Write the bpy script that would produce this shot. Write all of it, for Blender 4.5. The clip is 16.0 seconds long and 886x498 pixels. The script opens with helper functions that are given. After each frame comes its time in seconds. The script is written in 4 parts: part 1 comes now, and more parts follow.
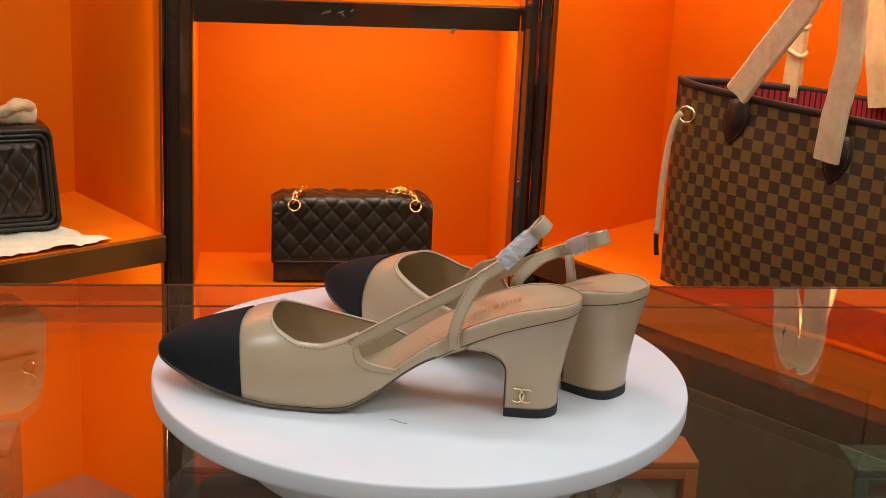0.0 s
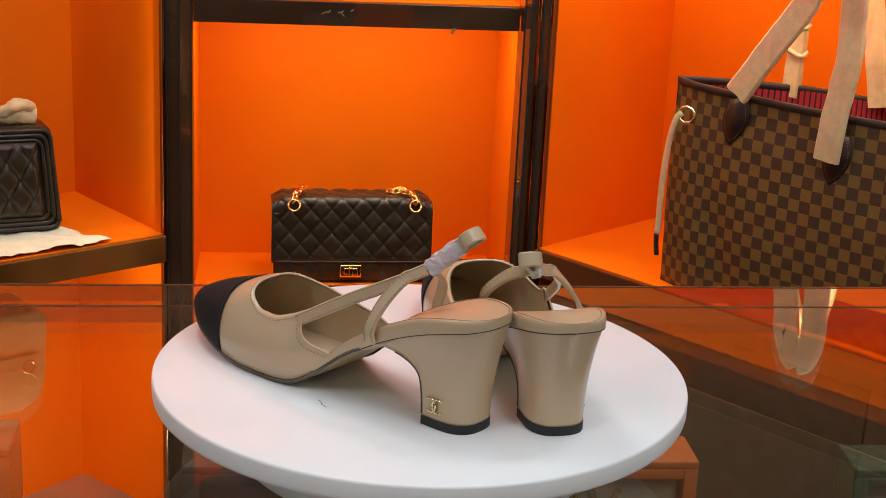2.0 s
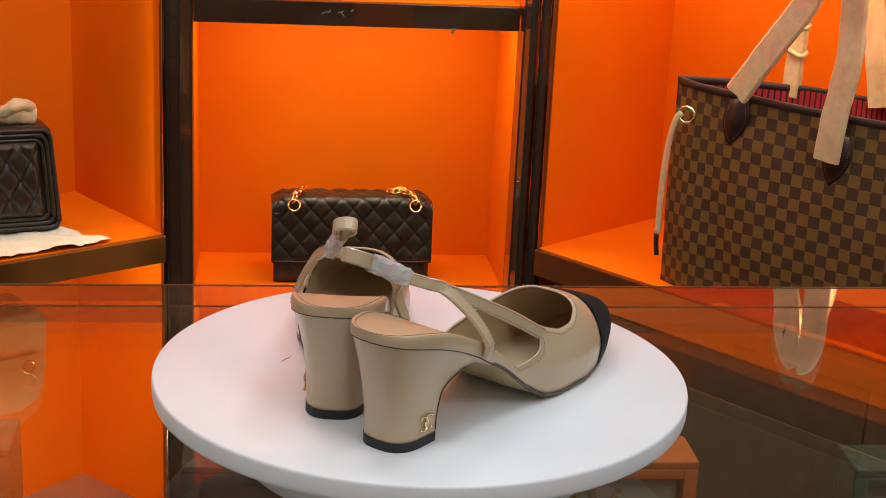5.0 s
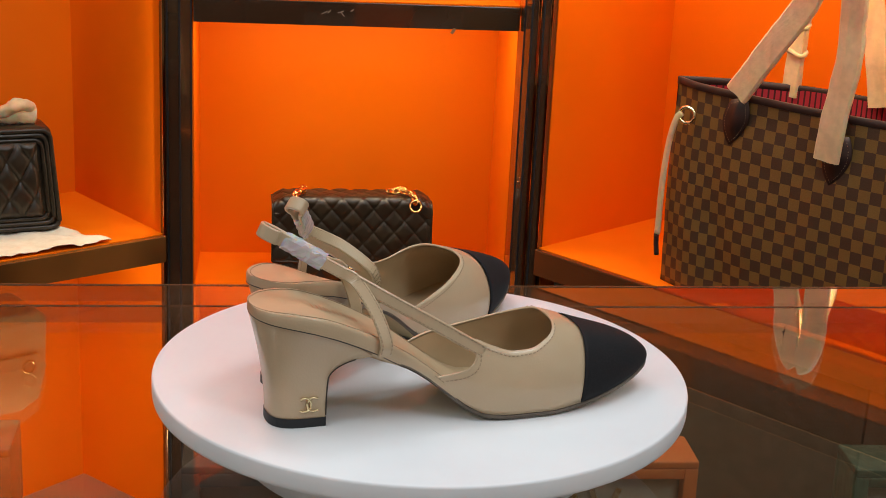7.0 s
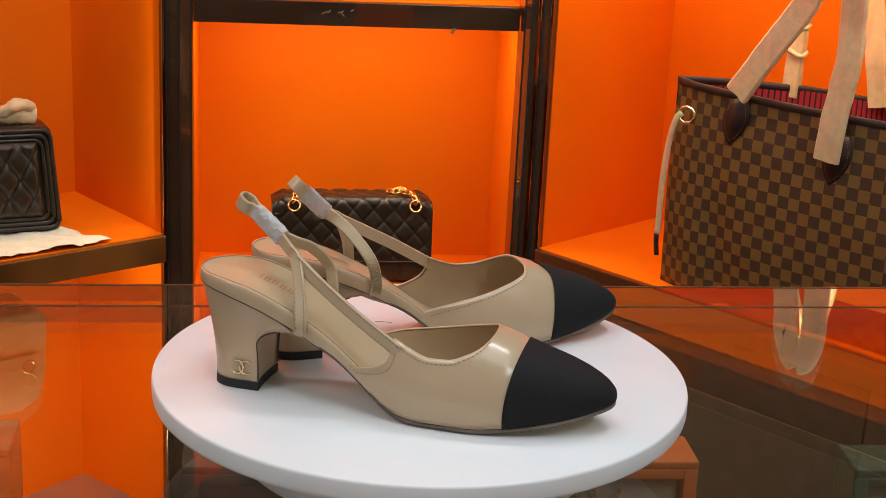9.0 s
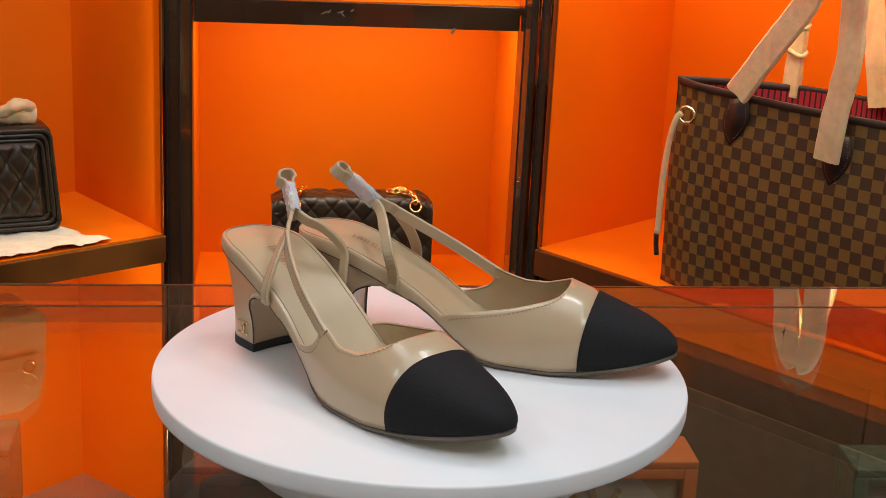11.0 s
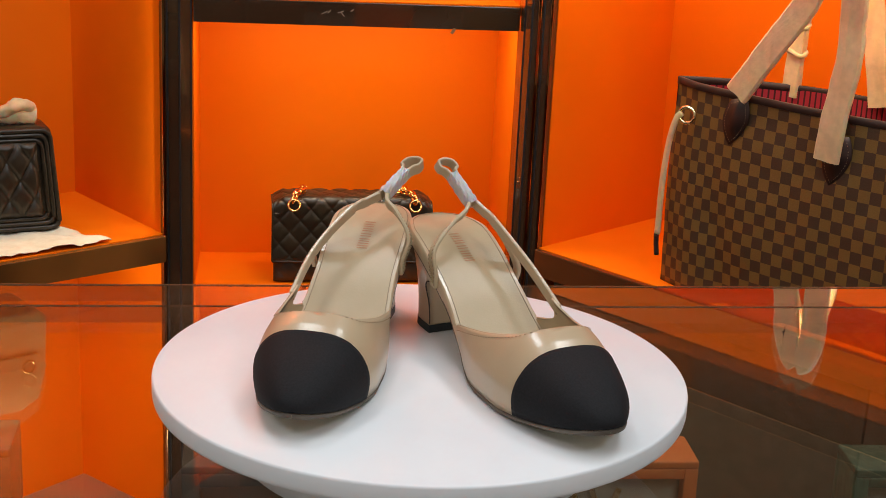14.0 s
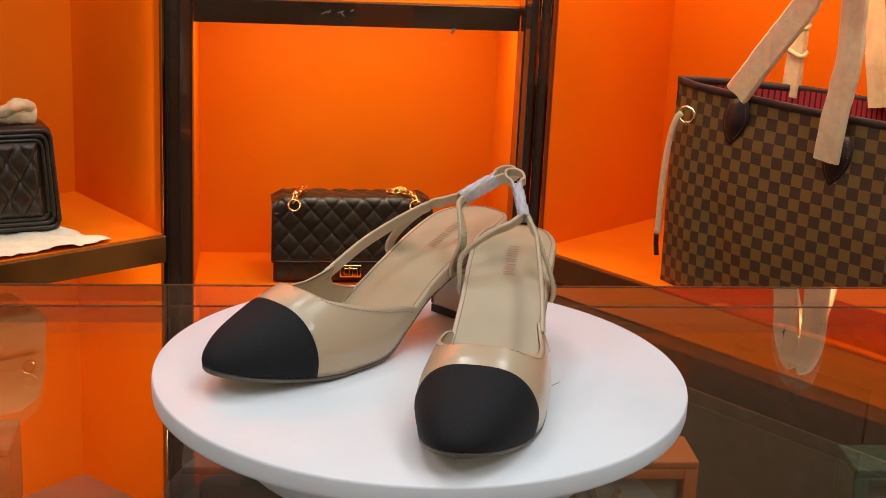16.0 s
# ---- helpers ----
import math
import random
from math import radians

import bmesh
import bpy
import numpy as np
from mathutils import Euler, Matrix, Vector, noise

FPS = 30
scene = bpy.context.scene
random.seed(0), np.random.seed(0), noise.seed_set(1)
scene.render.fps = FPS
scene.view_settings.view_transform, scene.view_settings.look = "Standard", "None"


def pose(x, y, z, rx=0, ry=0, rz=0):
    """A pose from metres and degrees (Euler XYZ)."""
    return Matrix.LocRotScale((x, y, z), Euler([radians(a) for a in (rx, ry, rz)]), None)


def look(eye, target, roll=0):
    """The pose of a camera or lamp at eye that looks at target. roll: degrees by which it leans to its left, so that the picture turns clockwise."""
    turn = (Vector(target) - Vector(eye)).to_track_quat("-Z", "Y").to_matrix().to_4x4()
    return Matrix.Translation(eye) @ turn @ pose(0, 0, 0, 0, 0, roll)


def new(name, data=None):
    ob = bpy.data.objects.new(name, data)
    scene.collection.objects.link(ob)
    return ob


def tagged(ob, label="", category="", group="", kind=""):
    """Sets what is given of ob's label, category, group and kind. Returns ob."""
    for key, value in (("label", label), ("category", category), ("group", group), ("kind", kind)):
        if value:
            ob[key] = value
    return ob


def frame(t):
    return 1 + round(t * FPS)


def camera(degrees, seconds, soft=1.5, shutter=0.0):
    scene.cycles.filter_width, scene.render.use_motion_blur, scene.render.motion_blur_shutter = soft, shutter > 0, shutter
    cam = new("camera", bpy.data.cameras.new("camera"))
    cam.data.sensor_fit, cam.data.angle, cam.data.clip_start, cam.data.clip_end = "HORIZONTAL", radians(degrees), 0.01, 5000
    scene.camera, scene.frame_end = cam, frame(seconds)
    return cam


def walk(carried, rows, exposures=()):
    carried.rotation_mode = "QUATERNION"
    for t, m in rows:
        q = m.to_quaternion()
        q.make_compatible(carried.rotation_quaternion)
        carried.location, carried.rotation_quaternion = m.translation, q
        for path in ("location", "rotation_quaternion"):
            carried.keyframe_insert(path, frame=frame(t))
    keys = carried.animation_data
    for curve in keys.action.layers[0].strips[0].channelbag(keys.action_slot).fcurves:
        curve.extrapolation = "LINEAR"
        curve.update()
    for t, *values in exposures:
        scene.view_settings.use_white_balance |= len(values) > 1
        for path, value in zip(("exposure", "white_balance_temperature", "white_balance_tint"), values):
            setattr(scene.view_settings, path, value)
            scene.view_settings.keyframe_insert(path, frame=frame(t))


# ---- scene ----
# camera: stands still before the counter
cam = camera(33.56, 16.0, soft=0.6)
EYE = Vector((0.0091, -0.7742, 0.3582))
PITCH = radians(17.04)
VIEW = look(EYE, EYE + Vector((0, math.cos(PITCH), -math.sin(PITCH))), 2.783)
walk(cam, [(0.0, VIEW), (16.0, VIEW)], exposures=[(0.0, 0.0), (16.0, 0.0)])

# ---- light ----
world = bpy.data.worlds.new("shop_air")
world.use_nodes = True
scene.world = world
world.node_tree.nodes["Background"].inputs[0].default_value = (0.9, 0.93, 1.0, 1)
world.node_tree.nodes["Background"].inputs[1].default_value = 0.02


def area(name, m, w, h, power, color):
    d = bpy.data.lights.new(name, "AREA")
    d.shape, d.size, d.size_y, d.energy, d.color = "RECTANGLE", w, h, power, color
    ob = new(name, d)
    ob.matrix_world = m
    return ob


WHITE = (0.87, 0.955, 1.0)
WARM = (1.0, 0.80, 0.50)
area("ceiling_lamp_front", pose(0.25, -0.35, 1.84), 1.6, 1.2, 14.5, WHITE)
area("ceiling_spot", pose(-0.42, 0.62, 1.84), 0.34, 0.34, 6.5, WHITE)
area("ceiling_spot", pose(0.62, 0.55, 1.84), 0.34, 0.34, 7.5, WHITE)
# two unseen lamps behind the camera, added for fill and highlights
area("ceiling_lamp_side", pose(-1.4, -1.2, 1.84), 0.45, 0.7, 13, WHITE)
area("ceiling_lamp_back", pose(1.3, -1.3, 1.84), 0.5, 0.6, 14, WHITE)

# ---- materials ----


class Nodes:
    """A node material with a Principled shader."""

    def __init__(self, name, color=(0.5, 0.5, 0.5), rough=0.5, metal=0.0):
        self.mat = bpy.data.materials.new(name)
        self.mat.use_nodes = True
        self.tree = self.mat.node_tree
        self.bsdf = self.tree.nodes["Principled BSDF"]
        self.put("Base Color", (*color, 1))
        self.put("Roughness", rough)
        self.put("Metallic", metal)

    def put(self, key, value):
        self.bsdf.inputs[key].default_value = value
        return self

    def node(self, kind, **values):
        n = self.tree.nodes.new(kind)
        for k, v in values.items():
            n.inputs[k].default_value = v
        return n

    def link(self, a, b):
        self.tree.links.new(a, b)

    def coords(self, which="Object", scale=None):
        c = self.node("ShaderNodeTexCoord").outputs[which]
        if scale:
            m = self.node("ShaderNodeMapping", Scale=scale)
            self.link(c, m.inputs[0])
            c = m.outputs[0]
        return c

    def noise(self, scale, detail=4, stretch=None, which="Object"):
        n = self.node("ShaderNodeTexNoise", Scale=scale, Detail=detail)
        self.link(self.coords(which, stretch), n.inputs["Vector"])
        return n.outputs[0]

    def ramp(self, fac, a, b, ca, cb):
        r = self.node("ShaderNodeValToRGB")
        r.color_ramp.elements[0].position, r.color_ramp.elements[1].position = a, b
        r.color_ramp.elements[0].color, r.color_ramp.elements[1].color = (*ca, 1), (*cb, 1)
        self.link(fac, r.inputs[0])
        return r.outputs[0]

    def tint(self, fac, ca, cb, a=0.35, b=0.65):
        self.link(self.ramp(fac, a, b, ca, cb), self.bsdf.inputs["Base Color"])
        return self

    def gloss(self, fac, ra, rb, a=0.3, b=0.7):
        self.link(self.ramp(fac, a, b, (ra,) * 3, (rb,) * 3), self.bsdf.inputs["Roughness"])
        return self

    def bump(self, fac, strength, distance):
        n = self.node("ShaderNodeBump", Strength=strength, Distance=distance)
        self.link(fac, n.inputs["Height"])
        old = self.bsdf.inputs["Normal"]
        if old.links:
            self.link(old.links[0].from_socket, n.inputs["Normal"])
        self.link(n.outputs[0], old)
        return self


def make_orange():
    m = Nodes("orange_panel", rough=0.55)
    m.put("Specular IOR Level", 0.12)
    m.tint(m.noise(3.0), (0.80, 0.160, 0.0022), (0.86, 0.177, 0.0028))
    m.gloss(m.noise(9.0), 0.42, 0.6)
    return m.bump(m.noise(900, 2), 0.08, 0.0004).mat


def make_bronze():
    m = Nodes("bronze_mirror", (0.055, 0.026, 0.013), 0.07)
    m.put("Coat Weight", 0.7).put("Coat Roughness", 0.03).put("Specular IOR Level", 0.9)
    m.tint(m.noise(2.5), (0.045, 0.021, 0.011), (0.07, 0.034, 0.017))
    m.gloss(m.noise(18), 0.04, 0.12)
    return m.mat


def make_tinted_mirror(name, color):
    m = Nodes(name, color, 0.05, 1.0)
    m.gloss(m.noise(12), 0.03, 0.09)
    return m.mat


def make_mirror_tones():
    m = Nodes("red_brown_mirror_tones", rough=0.08)
    # brown tones in the base colour stand in for the mirrored edge's reflections
    m.tint(m.noise(4.0, 2), (0.12, 0.042, 0.010), (0.24, 0.090, 0.020), 0.42, 0.58)
    m.put("Coat Weight", 0.6).put("Coat Roughness", 0.03)
    return m.mat


def make_white_plastic():
    m = Nodes("white_plastic", (0.80, 0.80, 0.81), 0.42)
    m.tint(m.noise(14), (0.77, 0.77, 0.785), (0.815, 0.815, 0.825))
    m.gloss(m.noise(40), 0.36, 0.5)
    return m.bump(m.noise(1500, 2), 0.05, 0.0002).mat


def make_leather(name, a, b, ra, rb, grain=900, bump=0.12):
    m = Nodes(name)
    m.tint(m.noise(35, 5), a, b)
    m.gloss(m.noise(25, 2), ra, rb)
    v = m.node("ShaderNodeTexVoronoi", Scale=grain)
    m.link(m.coords(), v.inputs["Vector"])
    m.bump(v.outputs["Distance"], bump, 0.0003)
    return m.bump(m.noise(120, 3), 0.06, 0.0008).mat


def make_grosgrain():
    m = Nodes("black_grosgrain", rough=0.8)
    m.tint(m.noise(900, 2), (0.0105, 0.0095, 0.0105), (0.0145, 0.013, 0.0145))
    w = m.node("ShaderNodeTexWave", Scale=420.0, Distortion=0.4)
    m.link(m.coords(), w.inputs["Vector"])
    m.put("Specular IOR Level", 0.25)
    return m.bump(w.outputs[1], 0.07, 0.0002).mat


def make_metal(name, color, rough):
    m = Nodes(name, color, rough, 1.0)
    m.gloss(m.noise(200), rough * 0.7, rough * 1.4)
    return m.mat


def make_glass(name, low, high):
    """Sheet glass: a polished reflection, from low seen steeply to high at a glance, over a clear body."""
    m = Nodes(name)
    t = m.tree
    clear = m.node("ShaderNodeBsdfTransparent", Color=(0.95, 0.92, 0.86, 1))
    shine = m.node("ShaderNodeBsdfGlossy", Color=(0.97, 0.96, 0.95, 1), Roughness=0.012)
    lw = m.node("ShaderNodeLayerWeight", Blend=0.5)
    fres = m.node("ShaderNodeMapRange")
    for key, value in (("From Min", 0.55), ("From Max", 0.70), ("To Min", low), ("To Max", high)):
        fres.inputs[key].default_value = value
    m.link(lw.outputs["Facing"], fres.inputs[0])
    mix = m.node("ShaderNodeMixShader")
    m.link(fres.outputs[0], mix.inputs[0])
    m.link(clear.outputs[0], mix.inputs[1])
    m.link(shine.outputs[0], mix.inputs[2])
    m.link(mix.outputs[0], t.nodes["Material Output"].inputs[0])
    return m.mat


def make_edge_glass():
    m = Nodes("polished_glass_edge", (0.35, 0.16, 0.07), 0.05)
    m.put("Transmission Weight", 0.6).put("IOR", 1.5)
    return m.mat


def make_tissue(name, color, alpha):
    m = Nodes(name, color, 0.55)
    m.tint(m.noise(90, 6), tuple(c * 0.86 for c in color), color)
    m.put("Alpha", alpha).put("Subsurface Weight", 0.5).put("Subsurface Scale", 0.012)
    m.bump(m.noise(45, 3, (1.0, 1.0, 0.12)), 0.45, 0.004)
    return m.bump(m.noise(160, 4), 0.26, 0.002).mat


def make_check():
    """Two browns in woven squares, by the sheet's own coordinates."""
    m = Nodes("checked_canvas", rough=0.5)
    uv = m.coords("UV")
    c = m.node("ShaderNodeTexChecker", Scale=1.0)
    c.inputs["Color1"].default_value = (0.215, 0.118, 0.026, 1)
    c.inputs["Color2"].default_value = (0.074, 0.036, 0.018, 1)
    m.link(uv, c.inputs["Vector"])
    w = m.node("ShaderNodeTexNoise", Scale=9.0, Detail=5.0)
    m.link(uv, w.inputs["Vector"])
    mul = m.node("ShaderNodeMixRGB")
    mul.blend_type = "MULTIPLY"
    mul.inputs[0].default_value = 0.5
    m.link(c.outputs[0], mul.inputs[1])
    m.link(m.ramp(w.outputs[0], 0.3, 0.7, (0.62, 0.62, 0.62), (1, 1, 1)), mul.inputs[2])
    m.link(mul.outputs[0], m.bsdf.inputs["Base Color"])
    g = m.node("ShaderNodeTexVoronoi", Scale=16.0)
    m.link(uv, g.inputs["Vector"])
    return m.bump(g.outputs[0], 0.25, 0.0006).mat


def make_red_stripe():
    m = Nodes("red_striped_lining", rough=0.8)
    w = m.node("ShaderNodeTexWave", Scale=0.5)
    m.link(m.coords("UV"), w.inputs["Vector"])
    m.tint(w.outputs[0], (0.05, 0.004, 0.006), (0.36, 0.015, 0.03), 0.12, 0.3)
    return m.mat


def make_cloth(name, a, b, scale=60, rough=0.85):
    m = Nodes(name, rough=rough)
    m.tint(m.noise(scale, 5), a, b)
    return m.bump(m.noise(scale * 8, 3), 0.2, 0.0008).mat


ORANGE = make_orange()
BRONZE = make_bronze()
MIRROR = make_tinted_mirror("tinted_mirror", (0.62, 0.30, 0.12))
MIRROR_TONES = make_mirror_tones()
PLASTIC = make_white_plastic()
BEIGE = make_leather("beige_leather", (0.525, 0.382, 0.238), (0.55, 0.402, 0.252), 0.28, 0.31)
for key, value in (("Coat Weight", 0.45), ("Coat Roughness", 0.20)):
    BEIGE.node_tree.nodes["Principled BSDF"].inputs[key].default_value = value
LINING = make_leather("lining_leather", (0.49, 0.365, 0.218), (0.54, 0.402, 0.245), 0.34, 0.42)
TAN_LEATHER = make_leather("pale_tan_leather", (0.72, 0.36, 0.10), (0.80, 0.44, 0.14), 0.35, 0.5)
SOLE = make_leather("sole_leather", (0.45, 0.36, 0.20), (0.53, 0.43, 0.25), 0.4, 0.55, 500)
CUPBOARD = make_leather("dark_cupboard_lacquer", (0.095, 0.074, 0.046), (0.120, 0.094, 0.060), 0.45, 0.6, 200)
CUPBOARD.node_tree.nodes["Principled BSDF"].inputs["Specular IOR Level"].default_value = 0.1
WELT = make_leather("grey_brown_welt", (0.10, 0.075, 0.055), (0.17, 0.13, 0.10), 0.5, 0.7, 500)
EDGE = make_leather("dark_sole_edge", (0.035, 0.026, 0.02), (0.07, 0.05, 0.038), 0.5, 0.7, 500)
RUBBER = make_leather("black_rubber", (0.008, 0.008, 0.010), (0.016, 0.016, 0.019), 0.45, 0.6, 400)
THREAD = make_cloth("stitch_thread", (0.33, 0.235, 0.145), (0.41, 0.30, 0.19), 400)
PRINT = make_cloth("foil_print", (0.45, 0.20, 0.09), (0.52, 0.25, 0.12), 300, 0.4)
CAP = make_grosgrain()
GOLD = make_metal("gold_metal", (0.95, 0.62, 0.20), 0.16)
PALE_GOLD = make_metal("pale_gold_metal", (0.90, 0.74, 0.44), 0.2)
BLACK_LEATHER = make_leather("black_quilted_leather", (0.024, 0.015, 0.008), (0.042, 0.027, 0.014), 0.30, 0.44, 420, 0.35)
BROWN_LEATHER = make_leather("dark_brown_leather", (0.028, 0.012, 0.010), (0.045, 0.02, 0.016), 0.4, 0.55, 420)
GLASS = make_glass("counter_glass", 0.09, 0.52)
SHELF_GLASS = make_glass("shelf_glass", 0.04, 0.12)
GLASS_EDGE = make_edge_glass()
FILM = make_tissue("clear_wrap_film", (0.80, 0.80, 0.85), 0.62)
TISSUE = make_tissue("cream_tissue_wrap", (0.97, 0.71, 0.42), 0.84)
CHECK = make_check()
STRIPE = make_red_stripe()
DUST_CLOTH = make_cloth("white_dust_cloth", (0.76, 0.69, 0.54), (0.84, 0.78, 0.64))
FILM.node_tree.nodes["Principled BSDF"].inputs["Roughness"].default_value = 0.16
DARK_LINER = make_cloth("dark_case_liner", (0.065, 0.050, 0.034), (0.095, 0.075, 0.050), 30)
GREEN_HIDE = make_cloth("green_box_leatherette", (0.03, 0.07, 0.04), (0.06, 0.11, 0.065), 180, 0.6)
TAN_CARD = make_cloth("tan_box_card", (0.24, 0.13, 0.06), (0.30, 0.17, 0.08), 50, 0.6)
ORANGE_CARD = make_cloth("orange_box_card", (0.62, 0.16, 0.03), (0.70, 0.19, 0.04), 60, 0.6)
GREY_FOAM = make_cloth("grey_box_pad", (0.34, 0.31, 0.23), (0.40, 0.37, 0.28), 60)
PAINT = make_cloth("warm_white_paint", (0.62, 0.58, 0.52), (0.68, 0.64, 0.58), 4, 0.8)
FLOOR = make_cloth("brown_stone_floor", (0.10, 0.07, 0.05), (0.15, 0.11, 0.08), 6, 0.4)

# ---- mesh helpers ----


def part(name, bm, material, parent=None, label="", smooth=True):
    me = bpy.data.meshes.new(name)
    bmesh.ops.recalc_face_normals(bm, faces=bm.faces)
    bm.to_mesh(me)
    bm.free()
    me.materials.append(material)
    for p in me.polygons:
        p.use_smooth = smooth
    ob = new(name, me)
    ob.parent = parent
    if label:
        tagged(ob, label)
    return ob


def thing(name, label, category, group="", kind="", m=None):
    ob = new(name)
    ob.empty_display_size = 0.02
    if m is not None:
        ob.matrix_world = m
    return tagged(ob, label, category, group, kind)


def box(x0, y0, z0, x1, y1, z1, bevel=0.0, segments=2):
    bm = bmesh.new()
    bmesh.ops.create_cube(bm, size=1.0)
    for v in bm.verts:
        v.co = Vector(((x0 + x1) / 2 + v.co.x * (x1 - x0), (y0 + y1) / 2 + v.co.y * (y1 - y0), (z0 + z1) / 2 + v.co.z * (z1 - z0)))
    if bevel:
        bmesh.ops.bevel(bm, geom=bm.edges[:], offset=bevel, segments=segments, affect="EDGES", profile=0.5)
    return bm


def prism(outline, z0, z1, bevel=0.0):
    """An upright prism over an outline of (x, y)."""
    bm = bmesh.new()
    lo = [bm.verts.new((x, y, z0)) for x, y in outline]
    hi = [bm.verts.new((x, y, z1)) for x, y in outline]
    n = len(lo)
    bm.faces.new(lo[::-1])
    bm.faces.new(hi)
    for i in range(n):
        bm.faces.new((lo[i], lo[(i + 1) % n], hi[(i + 1) % n], hi[i]))
    if bevel:
        bmesh.ops.bevel(bm, geom=bm.edges[:], offset=bevel, segments=2, affect="EDGES", profile=0.5)
    return bm


def lathe(profile, n=96):
    """A closed turned body from (radius, z) pairs."""
    bm = bmesh.new()
    rings = []
    for r, z in profile:
        rings.append([bm.verts.new((r * math.cos(2 * math.pi * k / n), r * math.sin(2 * math.pi * k / n), z)) for k in range(n)])
    for a, b in zip(rings, rings[1:]):
        for k in range(n):
            bm.faces.new((a[k], a[(k + 1) % n], b[(k + 1) % n], b[k]))
    bm.faces.new(rings[0][::-1])
    bm.faces.new(rings[-1])
    return bm


def grid(rows, bm=None, closed=False):
    """A sheet through rows of points."""
    bm = bm or bmesh.new()
    vs = [[bm.verts.new(p) for p in row] for row in rows]
    for a, b in zip(vs, vs[1:]):
        n = len(a)
        for k in range(n if closed else n - 1):
            bm.faces.new((a[k], a[(k + 1) % n], b[(k + 1) % n], b[k]))
    return bm, vs


def thick(ob, depth, offset=-1.0):
    mod = ob.modifiers.new("thickness", "SOLIDIFY")
    mod.thickness, mod.offset = depth, offset
    return ob


def smooth_path(points, n):
    """Catmull-Rom through points, n steps a span."""
    ps = [Vector(p) for p in points]
    ps = [2 * ps[0] - ps[1], *ps, 2 * ps[-1] - ps[-2]]
    out = []
    for i in range(1, len(ps) - 2):
        a, b, c, d = ps[i - 1:i + 3]
        for k in range(n):
            t = k / n
            out.append(0.5 * (2 * b + (c - a) * t + (2 * a - 5 * b + 4 * c - d) * t * t + (3 * b - a - 3 * c + d) * t ** 3))
    return out + [ps[-2]]


def ribbon(path, across, width, depth, bm=None):
    """A flat strap along a path; across(i) is the direction of its width."""
    bm = bm or bmesh.new()
    rows = []
    for i, p in enumerate(path):
        t = (path[min(i + 1, len(path) - 1)] - path[max(i - 1, 0)]).normalized()
        w = across(i, t)
        w = (w - t * w.dot(t)).normalized()
        nrm = t.cross(w)
        h, d = width / 2, depth / 2
        rows.append([p + w * a + nrm * b for a, b in ((-h, -d * 0.5), (-h * 0.85, -d), (h * 0.85, -d), (h, -d * 0.5), (h, d * 0.5), (h * 0.85, d), (-h * 0.85, d), (-h, d * 0.5))])
    bm, vs = grid(rows, bm, closed=True)
    bm.faces.new(vs[0])
    bm.faces.new(vs[-1][::-1])
    return bm


def tube(path, radius, n=8, bm=None, closed=False):
    bm = bm or bmesh.new()
    rows = []
    m = len(path)
    for i, p in enumerate(path):
        a = path[(i - 1) % m] if closed else path[max(i - 1, 0)]
        b = path[(i + 1) % m] if closed else path[min(i + 1, m - 1)]
        t = (b - a).normalized()
        u = t.orthogonal().normalized() if abs(t.z) > 0.95 else t.cross(Vector((0, 0, 1))).normalized()
        w = t.cross(u)
        r = radius(i / max(m - 1, 1)) if callable(radius) else radius
        rows.append([p + u * r * math.cos(2 * math.pi * k / n) + w * r * math.sin(2 * math.pi * k / n) for k in range(n)])
    if closed:
        rows.append(rows[0])
    bm, vs = grid(rows, bm, closed=True)
    if closed:
        bmesh.ops.remove_doubles(bm, verts=bm.verts[:], dist=1e-6)
    else:
        bm.faces.new(vs[0])
        bm.faces.new(vs[-1][::-1])
    return bm


def curve_through(table):
    """A smooth function through (x, value) pairs (monotone cubic)."""
    xs = np.array([a for a, b in table], float)
    ys = np.array([b for a, b in table], float)
    h = np.diff(xs)
    d = np.diff(ys) / h
    m = np.zeros(len(xs))
    m[0], m[-1] = d[0], d[-1]
    for i in range(1, len(xs) - 1):
        m[i] = 0 if d[i - 1] * d[i] <= 0 else 2 * d[i - 1] * d[i] / (d[i - 1] + d[i])

    def f(x):
        i = int(np.clip(np.searchsorted(xs, x) - 1, 0, len(xs) - 2))
        t = min(max((x - xs[i]) / h[i], 0.0), 1.0)
        return float(ys[i] * (2 * t ** 3 - 3 * t * t + 1) + h[i] * m[i] * (t ** 3 - 2 * t * t + t) + ys[i + 1] * (3 * t * t - 2 * t ** 3) + h[i] * m[i + 1] * (t ** 3 - t * t))
    return f


def dashes(path, normal, size, gap, bm):
    """Short stitches along a path."""
    run, last = 0.0, path[0]
    for i in range(1, len(path)):
        seg = path[i] - path[i - 1]
        ln = seg.length
        if ln < 1e-7:
            continue
        run += ln
        if run >= gap:
            run = 0.0
            t = seg / ln
            nn = normal(i)
            w = t.cross(nn).normalized()
            c = path[i] + nn * 0.00015
            vs = []
            for a, b, h in ((-1, -1, 0), (1, -1, 0), (1, 1, 0), (-1, 1, 0), (-0.6, 0, 1), (0.6, 0, 1)):
                vs.append(bm.verts.new(c + t * a * size / 2 + w * b * 0.00028 + nn * h * 0.00035))
            for q in ((0, 1, 5, 4), (3, 2, 5, 4), (0, 4, 3), (1, 2, 5)):
                bm.faces.new([vs[k] for k in q])
    return bm


# ---- room ----
def structure(name, bm, mat, label, smooth=False):
    return tagged(part(name, bm, mat, None, label, smooth), label, name.split("_")[0], kind="structure")


